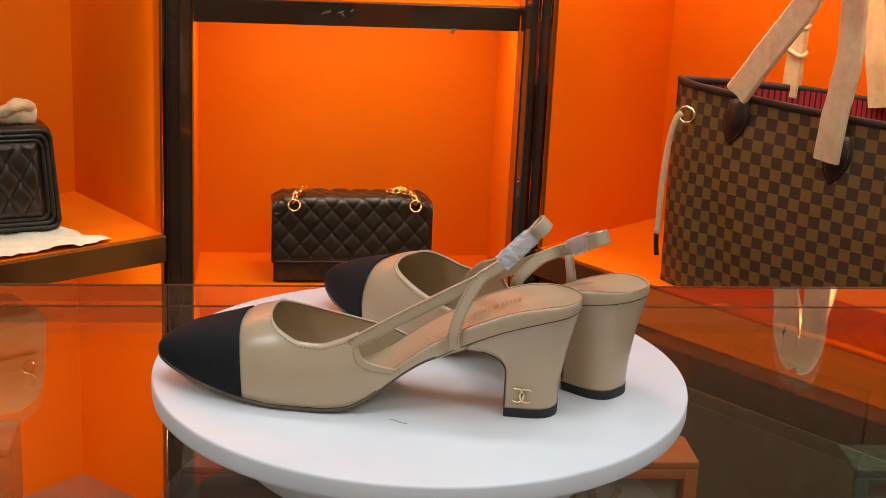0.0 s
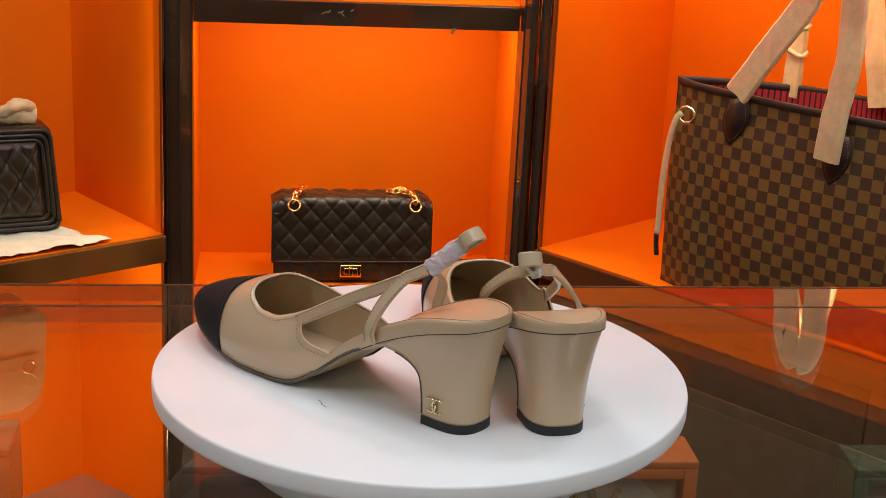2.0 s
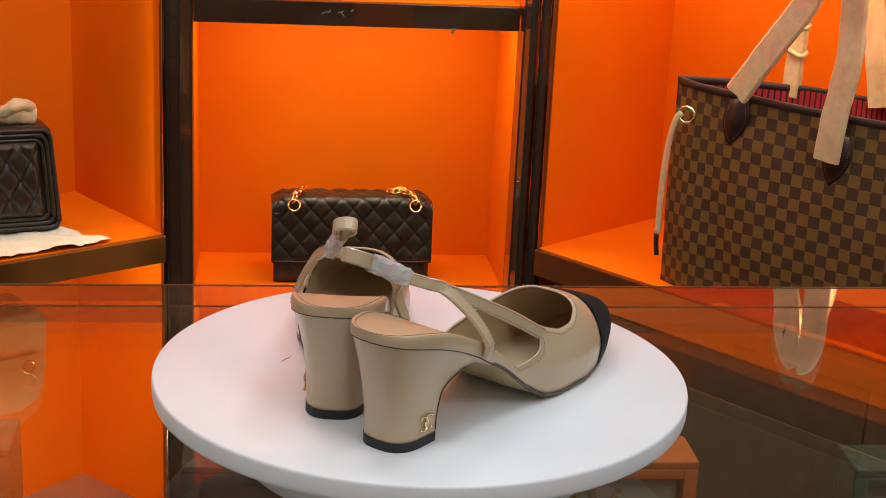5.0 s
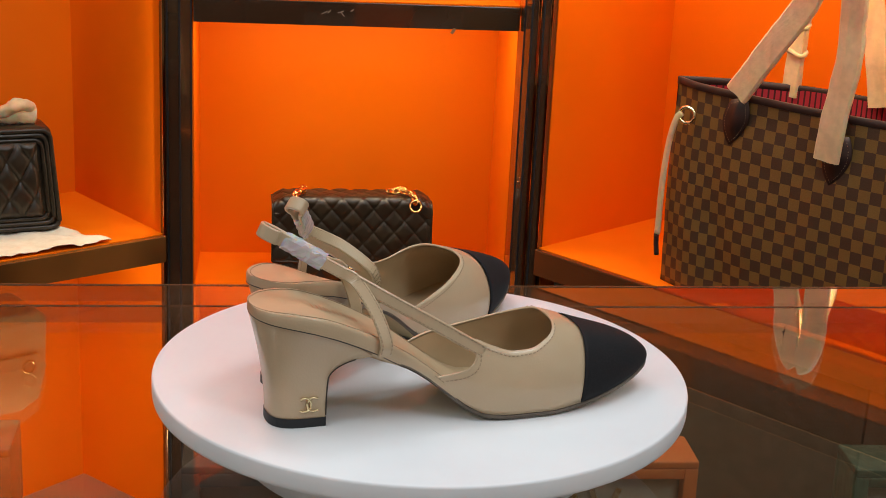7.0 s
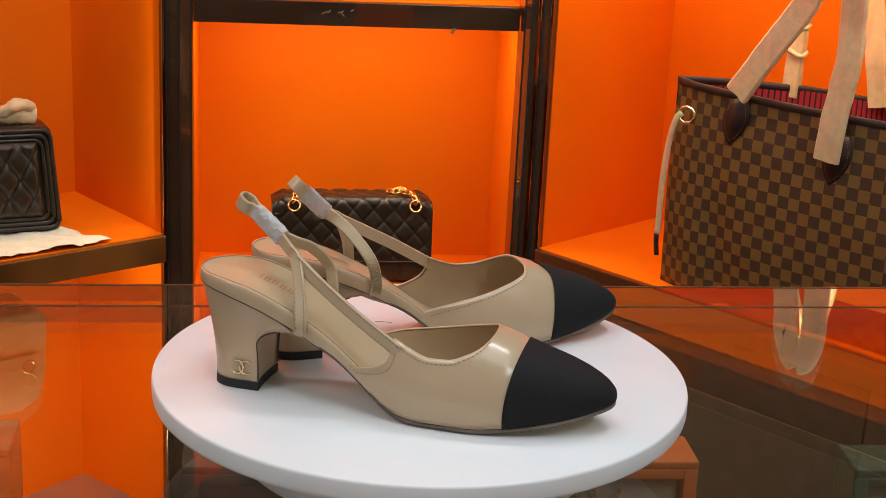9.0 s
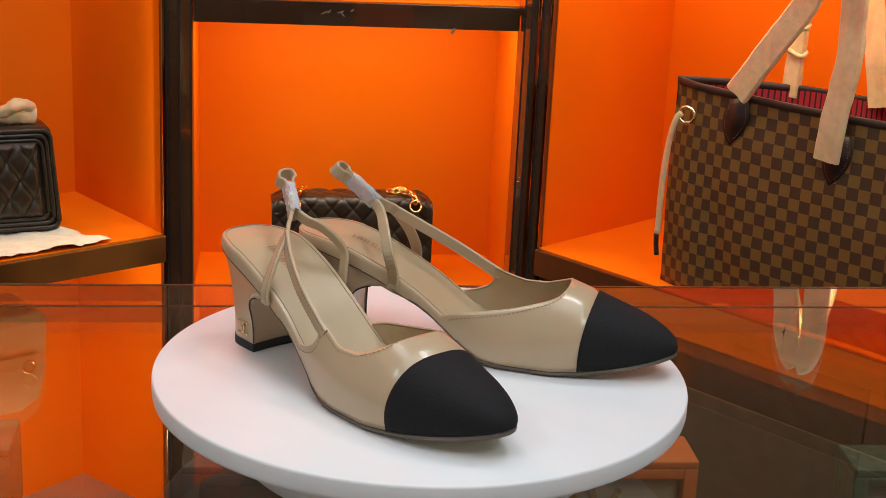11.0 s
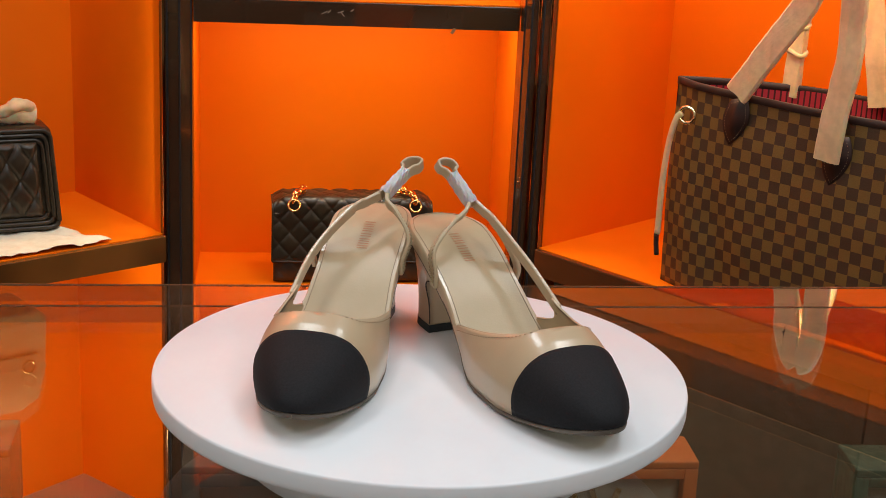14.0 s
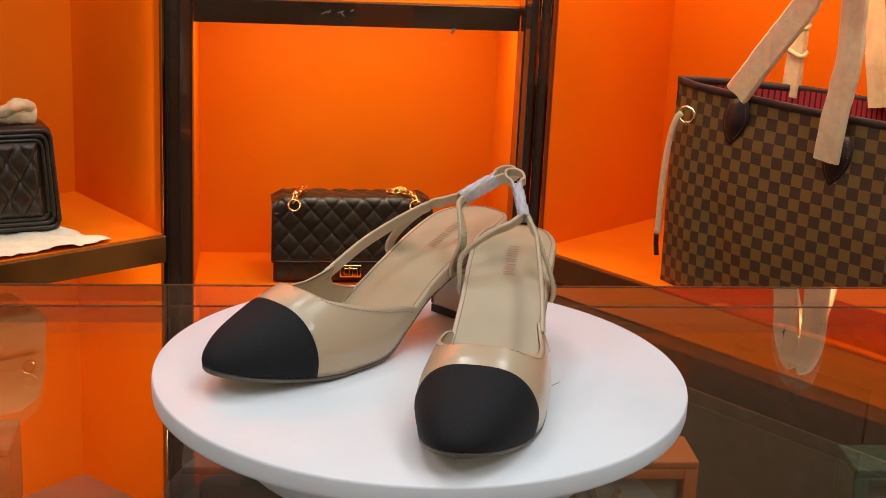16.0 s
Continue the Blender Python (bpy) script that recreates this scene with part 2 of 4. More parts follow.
FLOOR_Z, CEIL_Z = -0.92, 1.9
structure("floor", box(-2.6, -2.6, FLOOR_Z - 0.1, 2.6, 2.6, FLOOR_Z), FLOOR, "brown polished stone shop floor")
# ceiling, south, west and east walls: unseen, added pale to bounce fill light
structure("ceiling", box(-2.6, -2.6, CEIL_Z, 2.6, 2.6, CEIL_Z + 0.1), PAINT, "plain warm white shop ceiling, unseen, added to bounce light")
structure("wall_north", box(-2.6, 2.5, FLOOR_Z, 2.6, 2.6, CEIL_Z), PAINT, "plain warm white wall behind the cabinets")
structure("wall_south", box(-2.6, -2.6, FLOOR_Z, 2.6, -2.5, CEIL_Z), PAINT, "plain warm white wall opposite the cabinets, unseen, added to bounce light")
structure("wall_west", box(-2.6, -2.5, FLOOR_Z, -2.5, 2.5, CEIL_Z), PAINT, "plain warm white side wall, unseen, added to bounce light")
structure("wall_east", box(2.5, -2.5, FLOOR_Z, 2.6, 2.5, CEIL_Z), PAINT, "plain warm white side wall, unseen, added to bounce light")

# ---- display cabinets ----
CAB_LOW, CAB_HIGH = FLOOR_Z, 1.55


def cabinet(m, x0, x1, depth, shelves, sides, label, edge_mat):
    """A niche cabinet in its own frame: x along the front, y into the depth. shelves: (top z, thickness)."""
    cab = thing("display_cabinet", label, "cabinet", "cabinets along the wall", m=m)
    part("back_panel", box(x0 - 0.02, depth, CAB_LOW, x1 + 0.02, depth + 0.02, CAB_HIGH), ORANGE, cab, smooth=False)
    for s in sides:
        x = x0 if s < 0 else x1
        part("side_panel", box(min(x, x + s * 0.012), 0.012, CAB_LOW, max(x, x + s * 0.012), depth, CAB_HIGH), ORANGE, cab, smooth=False)
    for top, t in shelves:
        part("shelf", box(x0, 0.004, top - 0.014, x1, depth, top), ORANGE, cab, smooth=False)
        part("shelf_edge", box(x0 + 0.001, -0.006, top - t, x1 - 0.001, 0.004, top - 0.001, 0.0012), edge_mat if t > 0.05 or edge_mat is MIRROR_TONES else BRONZE, cab, "glossy shelf edge", False)
    return cab


CENTRE = pose(-0.356, 1.28, 0, 0, 0, 7)
LEFT = pose(-0.394, 1.26, 0, 0, 0, 41)
RIGHT = pose(0.146, 1.2825, 0, 0, 0, -45)
centre_cabinet = cabinet(CENTRE, 0.0, 0.463, 0.195, [(-0.355, 0.04), (0.079, 0.035), (0.52, 0.035), (1.0, 0.035)], (-1, 1),
        "orange lined display cabinet niche with bronze edges", BRONZE)
cabinet(LEFT, -1.1, 0.0, 0.28, [(-0.264, 0.04), (1.3, 0.035)], (1,), "orange lined corner cabinet with bronze shelf edges", MIRROR_TONES)
cabinet(RIGHT, 0.0, 1.1, 0.28, [(-0.264, 0.04), (0.322, 0.057)], (-1,), "orange lined corner cabinet with bronze and orange shelf edges", ORANGE)


scrap = part("tape_scrap", box(-0.0022, -0.0012, -0.0045, 0.0022, 0.0, 0.0045, 0.0004), TAN_CARD, centre_cabinet, "small yellowed tape scrap", False)
scrap.matrix_local = pose(0.3665, -0.0061, 0.0420, 0, 32, 0)


# pale scratches on the dark shelf edge over the flap bag
for x, z, ln, lean in ((0.183, 0.0625, 0.010, 62), (0.190, 0.0640, 0.007, 40), (0.206, 0.0640, 0.009, 70), (0.2085, 0.0610, 0.009, -38), (0.222, 0.0665, 0.005, 55)):
    scratch = part("scratch", box(-0.0005, -0.0004, -ln / 2, 0.0005, 0.0, ln / 2, 0.0001), GREY_FOAM, centre_cabinet, "pale scratch on the dark edge", False)
    scratch.matrix_local = pose(x, -0.0061, z, 0, lean, 0)


def post(outline, trims, label):
    ob = thing("cabinet_post", label, "post", "cabinet posts")
    part("post_body", prism(outline, CAB_LOW, CAB_HIGH, 0.001), BRONZE, ob, smooth=False)
    for x, y, w, mat, note in trims:
        part("edge_trim", box(x - w / 2, y - w / 2, CAB_LOW + 0.001, x + w / 2, y + w / 2, CAB_HIGH - 0.001, w * 0.2), mat, ob, note, False)
    return ob


post([(-0.394, 1.259), (-0.371, 1.262), (-0.357, 1.276), (-0.363, 1.32), (-0.44, 1.325)],
     [(-0.3938, 1.2590, 0.0042, MIRROR, "tinted mirror edge strip"), (-0.3885, 1.2588, 0.0024, RUBBER, "black seam strip"), (-0.3715, 1.2615, 0.0026, RUBBER, "black seam strip"), (-0.3578, 1.2755, 0.0022, RUBBER, "black seam strip")],
     "dark bronze mirror post between two cabinets")
post([(0.1045, 1.3325), (0.109, 1.300), (0.118, 1.283), (0.1455, 1.2815), (0.19, 1.34), (0.10, 1.37)],
     [(0.1092, 1.2995, 0.0024, RUBBER, "black seam strip"), (0.1182, 1.2828, 0.0030, RUBBER, "black seam strip"), (0.1285, 1.2824, 0.0050, MIRROR, "tinted mirror edge strip"), (0.1345, 1.2816, 0.0028, RUBBER, "black seam strip"), (0.1452, 1.2812, 0.0034, MIRROR, "tinted mirror edge strip")],
     "dark bronze mirror post between two cabinets")

# dark cupboard front over the right niche
cupboard = thing("wall_cupboard", "dark bronze closed cupboard above the corner niche", "cupboard", m=RIGHT)
part("fascia", box(0.0, -0.006, 0.3235, 1.1, 0.02, 0.384, 0.001), BRONZE, cupboard, "dark bronze mirror band", False)
part("fascia_edge", box(0.0, -0.007, 0.3845, 1.1, 0.02, 0.3862, 0.0004), PALE_GOLD, cupboard, "thin pale metal edge", False)
for x0, x1 in ((0.0, 0.549), (0.552, 1.1)):
    part("cupboard_door", box(x0, -0.004, 0.3868, x1, 0.02, CAB_HIGH, 0.001), CUPBOARD, cupboard, smooth=False)

# dark doors under the tote's shelf
low_cupboard = thing("base_cupboard", "dark bronze closed cupboard under the corner shelf", "cupboard", m=RIGHT)
for x0, x1 in ((0.035, 0.549), (0.552, 1.1)):
    part("cupboard_door", box(x0, 0.002, CAB_LOW + 0.004, x1, 0.02, -0.3045, 0.001), CUPBOARD, low_cupboard, smooth=False)

# niche lamps: strips of warm light hidden behind the front lip of each niche
for m, x, w, d, z, p, lean in ((CENTRE, 0.2315, 0.38, 0.020, 0.060, 1.0, 14), (CENTRE, 0.2315, 0.44, 0.020, 0.501, 1.8, 14), (CENTRE, 0.2315, 0.44, 0.020, 0.981, 1.8, 14),
                         (LEFT, -0.35, 0.66, 0.022, 1.281, 9.0, 38), (RIGHT, 0.35, 0.66, 0.024, 0.304, 2.3, 40),
                         (LEFT, -0.3, 0.5, 0.022, -0.282, 1.15, 14)):
    area("niche_lamp", m @ pose(x, d, z, lean), w, 0.02, p, WARM)

# upright strip of warm light beside the left post, turned into the niche
area("niche_strip", LEFT @ look((-0.012, 0.016, 0.0), (-0.16, 0.20, 0.0)), 0.012, 0.5, 0.13, WARM)

# ---- counter ----
COUNTER = pose(0, 0.295, 0, 0, 0, 8)


def make_counter():
    c = thing("display_counter", "glass-topped display counter with dark lined case", "counter", m=COUNTER)
    top = part("glass_top", box(-1.2, -0.85, -0.010, 1.2, -0.047, 0.0), GLASS, c, "polished tinted glass top", False)
    top.visible_shadow = False
    strip = part("back_glass_strip", box(-1.2, -0.0455, -0.010, 1.2, -0.0006, 0.0), GLASS, c, "polished glass strip", False)
    strip.visible_shadow = False
    part("back_rail", box(-1.2, -0.0005, -0.0125, 1.2, 0.0012, 0.0006), GLASS_EDGE, c, smooth=False)
    part("joint_rail", box(-1.2, -0.0468, -0.0125, 1.2, -0.0457, 0.0006), GLASS_EDGE, c, smooth=False)
    part("case_floor", box(-1.19, -0.84, -0.22, 1.19, 0.0, -0.20), DARK_LINER, c, smooth=False)
    part("case_front", box(-1.2, -0.86, FLOOR_Z, 1.2, -0.851, -0.011), BRONZE, c, smooth=False)
    part("plinth", box(-1.18, -0.84, FLOOR_Z, 1.18, -0.02, -0.221), BRONZE, c, smooth=False)
    return c


make_counter()

# ---- turntable ----
DISC_Z = 0.05
turntable = thing("turntable", "white plastic display turntable on the glass counter", "turntable", m=pose(0, 0, 0))
part("foot_base", lathe([(0.0, 0.0004), (0.098, 0.0004), (0.1015, 0.003), (0.1015, 0.024), (0.099, 0.028), (0.085, 0.0285), (0.0, 0.0285)]), PLASTIC, turntable)
platter = part("platter", lathe([(0.0, 0.030), (0.070, 0.030), (0.072, 0.038), (0.1475, 0.038), (0.1492, 0.0392), (0.1496, 0.041), (0.1496, 0.0485), (0.1493, 0.0495), (0.1485, 0.05), (0.0, 0.05)], 160), PLASTIC, turntable)
hair = part("scuff_mark", tube(smooth_path([(-0.0140, -0.0738, 0.0502), (-0.0110, -0.0752, 0.0502), (-0.0088, -0.0772, 0.0502), (-0.0050, -0.0785, 0.0502)], 5), 0.00013, 5), EDGE, platter, "thin dark scuff on the white top")



# ---- quilted flap bag in the centre niche ----
def quilt(u, v, pitch_u, pitch_v):
    """Height of a diamond quilting, 0 at the seams and 1 in the middle."""
    a = u / pitch_u + v / pitch_v
    b = u / pitch_u - v / pitch_v
    fa, fb = abs((a % 1.0) - 0.5) * 2, abs((b % 1.0) - 0.5) * 2
    return ((1 - fa ** 3.2) * (1 - fb ** 3.2)) ** 0.6


def pillow_panel(w, h, nx, nz, puff, pu, pv, bulge=0.0, edge=0.006, soft=0.0):
    """A quilted upright panel, its face towards -y."""
    rows = []
    for j in range(nz + 1):
        z = h * j / nz
        row = []
        for i in range(nx + 1):
            x = w * (i / nx - 0.5)
            e = min(1.0, min(x + w / 2, w / 2 - x, z + 1e-4, h - z) / edge)
            e = max(e, 0.0) ** 0.5
            q = quilt(x, z, pu, pv)
            y = -puff * q * e - edge * 0.7 * e - bulge * math.sin(math.pi * j / nz) * math.sin(math.pi * i / nx)
            y += soft * noise.noise(Vector((x * 28, z * 28, 3.1)))
            row.append(Vector((x, y, z)))
        rows.append(row)
    bm, _ = grid(rows)
    return bm


def chain(path, r, wire, bm):
    """Links along a path."""
    for i, p in enumerate(path[:-1]):
        t = (path[i + 1] - p).normalized()
        side = t.orthogonal().normalized()
        if i % 2:
            side = t.cross(side)
        up = side
        ring = [p + t * r * 1.35 * math.cos(2 * math.pi * k / 14) + up * r * math.sin(2 * math.pi * k / 14) for k in range(14)]
        tube(ring, wire, 6, bm, closed=True)
    return bm


def make_flap_bag():
    bag = thing("quilted_flap_bag", "black quilted leather flap bag with gold chain, on the orange shelf", "handbag",
                m=pose(-0.1275, 1.3445, -0.3545, -3, 0, 8.5))
    w, h = 0.240, 0.134
    body = part("body", box(-w / 2 + 0.003, 0.012, 0.0, w / 2 - 0.003, 0.062, h - 0.012, 0.006, 3), BLACK_LEATHER, bag)
    part("lower_front", pillow_panel(w - 0.004, 0.060, 130, 36, 0.0022, 0.0315, 0.036, 0.001, 0.006, 0.0006), BLACK_LEATHER, bag).location = (0, 0.012, 0.002)
    # flap: rolls over the top edge and hangs to the front
    rows = []
    nx, nv = 170, 120
    for j in range(nv + 1):
        s = j / nv * 0.154
        for_top = 0.050
        row = []
        for i in range(nx + 1):
            x = w * (i / nx - 0.5)
            round_corner = 0.004 * max(0.0, abs(x) / (w / 2) - 0.86) / 0.14
            if s < for_top:
                c, nrm = Vector((x, 0.066 - s, h - 0.002)), Vector((0, 0, 1))
            elif s < for_top + 0.0157:
                a = (s - for_top) / 0.010
                c, nrm = Vector((x, 0.016 - 0.010 * math.sin(a), h - 0.012 + 0.010 * math.cos(a))), Vector((0, -math.sin(a), math.cos(a)))
            else:
                d = s - for_top - 0.0157
                c, nrm = Vector((x, 0.006 - 0.02 * d, h - 0.012 - d * 0.99)), Vector((0, -1, 0))
            e = max(0.0, min(1.0, min(x + w / 2, w / 2 - x, 0.154 - s, 0.06) / 0.007)) ** 0.5
            q = quilt(x, s, 0.0315, 0.036)
            wob = 0.0014 * noise.noise(Vector((x * 30, s * 30, 1)))
            c = c + nrm * (0.0027 * q * e + wob) - Vector((0, 0, round_corner * 2 * (1 if s < 0.08 else 0)))
            row.append(c)
        rows.append(row)
    bm, _ = grid(rows)
    flap = part("flap", bm, BLACK_LEATHER, bag, "soft quilted leather flap")
    thick(flap, 0.003, -1.0)
    part("flap_binding", tube(smooth_path([rows[k][0] for k in range(0, nv + 1, 10)], 3), 0.0016, 6), BLACK_LEATHER, flap)
    part("flap_binding", tube(smooth_path([rows[k][-1] for k in range(0, nv + 1, 10)], 3), 0.0016, 6), BLACK_LEATHER, flap)
    part("flap_binding", tube([rows[-1][k] for k in range(0, nx + 1, 5)], 0.0018, 6), BLACK_LEATHER, flap)
    lock = part("turn_lock", box(-0.0185, -0.0070, 0.0125, 0.0140, -0.0005, 0.0320, 0.0016), GOLD, bag, "polished gold rectangular clasp")
    part("lock_frame", box(-0.0125, -0.0085, 0.0165, 0.0085, -0.0070, 0.0280, 0.0010), GOLD, lock)
    part("lock_toggle", box(-0.0052, -0.0122, 0.0155, 0.0012, -0.0085, 0.0290, 0.0012), GOLD, lock)
    for x in (-0.0885, 0.0935):
        ring = [Vector((x + 0.0085 * math.cos(2 * math.pi * k / 28), -0.0055 + 0.003 * math.sin(2 * math.pi * k / 28), h - 0.0105 + 0.0078 * math.sin(2 * math.pi * k / 28))) for k in range(28)]
        part("eyelet_ring", tube(ring, 0.0019, 8, closed=True), GOLD, bag, "polished gold ring")
        sg = 1 if x < 0 else -1
        pts = smooth_path([(x, 0.000, h - 0.004), (x + sg * 0.004, 0.010, h + 0.005), (x + sg * 0.014, 0.022, h + 0.006), (x + sg * 0.030 * (0.5 if sg > 0 else 1.2), 0.034, h + 0.005), (x + sg * 0.012, 0.046, h + 0.005), (x + sg * 0.020, 0.06, h + 0.004)], 4)
        part("chain", chain(pts, 0.0044, 0.0013, bmesh.new()), GOLD, bag, "gold link chain")
    return bag


make_flap_bag()


# ---- quilted bag and dust cloth in the left niche ----
def make_boxy_bag():
    bag = thing("quilted_box_bag", "black quilted leather box bag with ribbed border, on a white cloth", "handbag",
                m=pose(-0.650, 1.1905, -0.2572, -3, 0, 24.5))
    w, h = 0.25, 0.148
    part("body", box(-w / 2, 0.004, 0.0, w / 2, 0.085, h, 0.010, 4), BLACK_LEATHER, bag)
    part("front_panel", pillow_panel(w - 0.050, h - 0.040, 120, 76, 0.0062, 0.035, 0.054, 0.003, 0.008, 0.0004), BLACK_LEATHER, bag, "padded diamond quilting").location = (0, 0.0005, 0.021)
    for k in range(3):
        d = 0.004 + 0.0068 * k
        r = 0.0035
        pts = []
        for cx, cz, a0 in ((w / 2 - d - 0.012, h - d - 0.012, 0), (-w / 2 + d + 0.012, h - d - 0.012, 90), (-w / 2 + d + 0.012, d + 0.012, 180), (w / 2 - d - 0.012, d + 0.012, 270)):
            for q in range(7):
                a = math.radians(a0 + 90 * q / 6)
                pts.append(Vector((cx + 0.012 * math.cos(a), 0.0005, cz + 0.012 * math.sin(a))))
        part("border_rib", tube(pts, r, 8, closed=True), BLACK_LEATHER, bag, "padded leather rib")
    for k in range(2):
        part("top_strap", box(-w / 2 + 0.02, 0.03 + 0.022 * k, h - 0.001, w / 2 - 0.035, 0.046 + 0.022 * k, h + 0.004, 0.002), BLACK_LEATHER, bag)
    # sides lean in towards the top
    for piece in bag.children:
        for v in piece.data.vertices:
            v.co.x *= 1 - 0.085 * (v.co.z + piece.location.z) / h
    return bag


make_boxy_bag()


def make_tan_bag():
    shelf = thing("glass_shelf", "clear glass shelf high in the corner niche", "shelf", m=LEFT)
    pane = part("shelf_pane", box(-0.95, 0.012, 0.357, -0.006, 0.278, 0.365, 0.001), SHELF_GLASS, shelf, smooth=False)
    pane.visible_shadow = False
    bag = thing("tan_handbag", "pale tan leather handbag with gold ring, on the glass shelf", "handbag", m=LEFT @ pose(-0.275, 0.06, 0.3655))
    outline = [(-0.125, 0.0), (0.105, 0.0), (0.118, 0.012), (0.112, 0.075), (0.098, 0.128), (0.07, 0.142), (-0.10, 0.142), (-0.125, 0.12)]
    bm = prism(outline, -0.10, 0.0, 0.006)
    for v in bm.verts:
        v.co = Vector((v.co.x, -v.co.z, v.co.y))
    part("body", bm, TAN_LEATHER, bag)
    flap = prism([(-0.12, 0.058), (0.10, 0.062), (0.112, 0.080), (0.098, 0.130), (0.07, 0.145), (-0.10, 0.145)], 0.0, 0.007, 0.003)
    for v in flap.verts:
        v.co = Vector((v.co.x, -v.co.z, v.co.y))
    part("flap", flap, TAN_LEATHER, bag)
    ring = [Vector((0.082 + 0.009 * math.cos(2 * math.pi * k / 24), -0.011, 0.078 + 0.009 * math.sin(2 * math.pi * k / 24))) for k in range(24)]
    part("ring", tube(ring, 0.0018, 8, closed=True), GOLD, bag, "polished gold ring")
    return bag


make_tan_bag()


def crumple(points, radius, label, name, seed, m, lumps=0.35, mat=None):
    """A roll of crumpled tissue along a path."""
    path = smooth_path(points, 10)
    bm = tube(path, radius, 16)
    for v in bm.verts:
        k = noise.noise(v.co * 55 + Vector((seed, 0, 0))) + 0.5 * noise.noise(v.co * 140 + Vector((0, seed, 0)))
        near = min(path, key=lambda p: (p - v.co).length)
        v.co += (v.co - near) * lumps * k
    ob = tagged(part(name, bm, mat or TISSUE, None, label), label, "tissue paper")
    ob.matrix_world = m
    return ob


BAGM = pose(-0.650, 1.1905, -0.2572, -3, 0, 24.5)
crumple([(-0.12, 0.045, 0.159), (-0.06, 0.035, 0.163), (-0.01, 0.032, 0.163), (0.035, 0.034, 0.163), (0.072, 0.038, 0.161), (0.098, 0.040, 0.158)], lambda t: 0.010 + 0.003 * math.sin(9 * t), "crumpled cream tissue wrapped chain on the black bag", "tissue_roll", 2.0, BAGM, 0.5)
crumple([(0.048, 0.036, 0.163), (0.066, 0.03, 0.173), (0.082, 0.036, 0.174), (0.094, 0.044, 0.165)], lambda t: 0.008 + 0.003 * math.sin(3 * t), "knotted cream tissue end on the black bag", "tissue_knot", 5.0, BAGM, 0.5)


def make_dust_cloth():
    rows = []
    nx, ny = 90, 60
    for j in range(ny + 1):
        row = []
        b = j / ny
        for i in range(nx + 1):
            a = i / nx
            # local frame of the left niche: the right border runs back and inwards
            right = -0.082 - 0.065 * b + 0.008 * noise.noise(Vector((b * 6, 0, 0)))
            x = -0.62 + (right + 0.62) * a
            y = 0.006 + 0.185 * b + 0.006 * noise.noise(Vector((a * 5, 4, b)))
            fold = abs(noise.noise(Vector((x * 22 + y * 9, y * 12, 0.3)))) * 0.014 + abs(noise.noise(Vector((x * 60, y * 45, 2)))) * 0.005
            z = -0.2625 + (0.0012 + fold) * (0.35 + 0.65 * min(1.0, (1 - a) / 0.04)) * (0.5 if x < -0.13 and 0.03 < y else 1.0)
            row.append(Vector((x, y, min(z, -0.2578) if x < -0.125 and y > 0.03 else z)))
        rows.append(row)
    bm, _ = grid(rows)
    label = "rumpled white cotton dust cloth on the orange shelf"
    ob = tagged(part("dust_cloth", bm, DUST_CLOTH, None, label), label, "cloth")
    ob.matrix_world = LEFT
    thick(ob, 0.0012, 0.0)


make_dust_cloth()


# ---- checked tote in the right niche ----
def sheet(name, rows, uvs, mat, parent, label="", depth=0.0):
    """A sheet with its own flat coordinates."""
    bm, vs = grid(rows)
    lay = bm.loops.layers.uv.new("flat")
    where = {}
    for r, q in zip(vs, uvs):
        for v, c in zip(r, q):
            where[v] = c
    for f in bm.faces:
        for lp in f.loops:
            lp[lay].uv = where[lp.vert]
    ob = part(name, bm, mat, parent, label)
    if depth:
        thick(ob, depth, 0.0)
    return ob


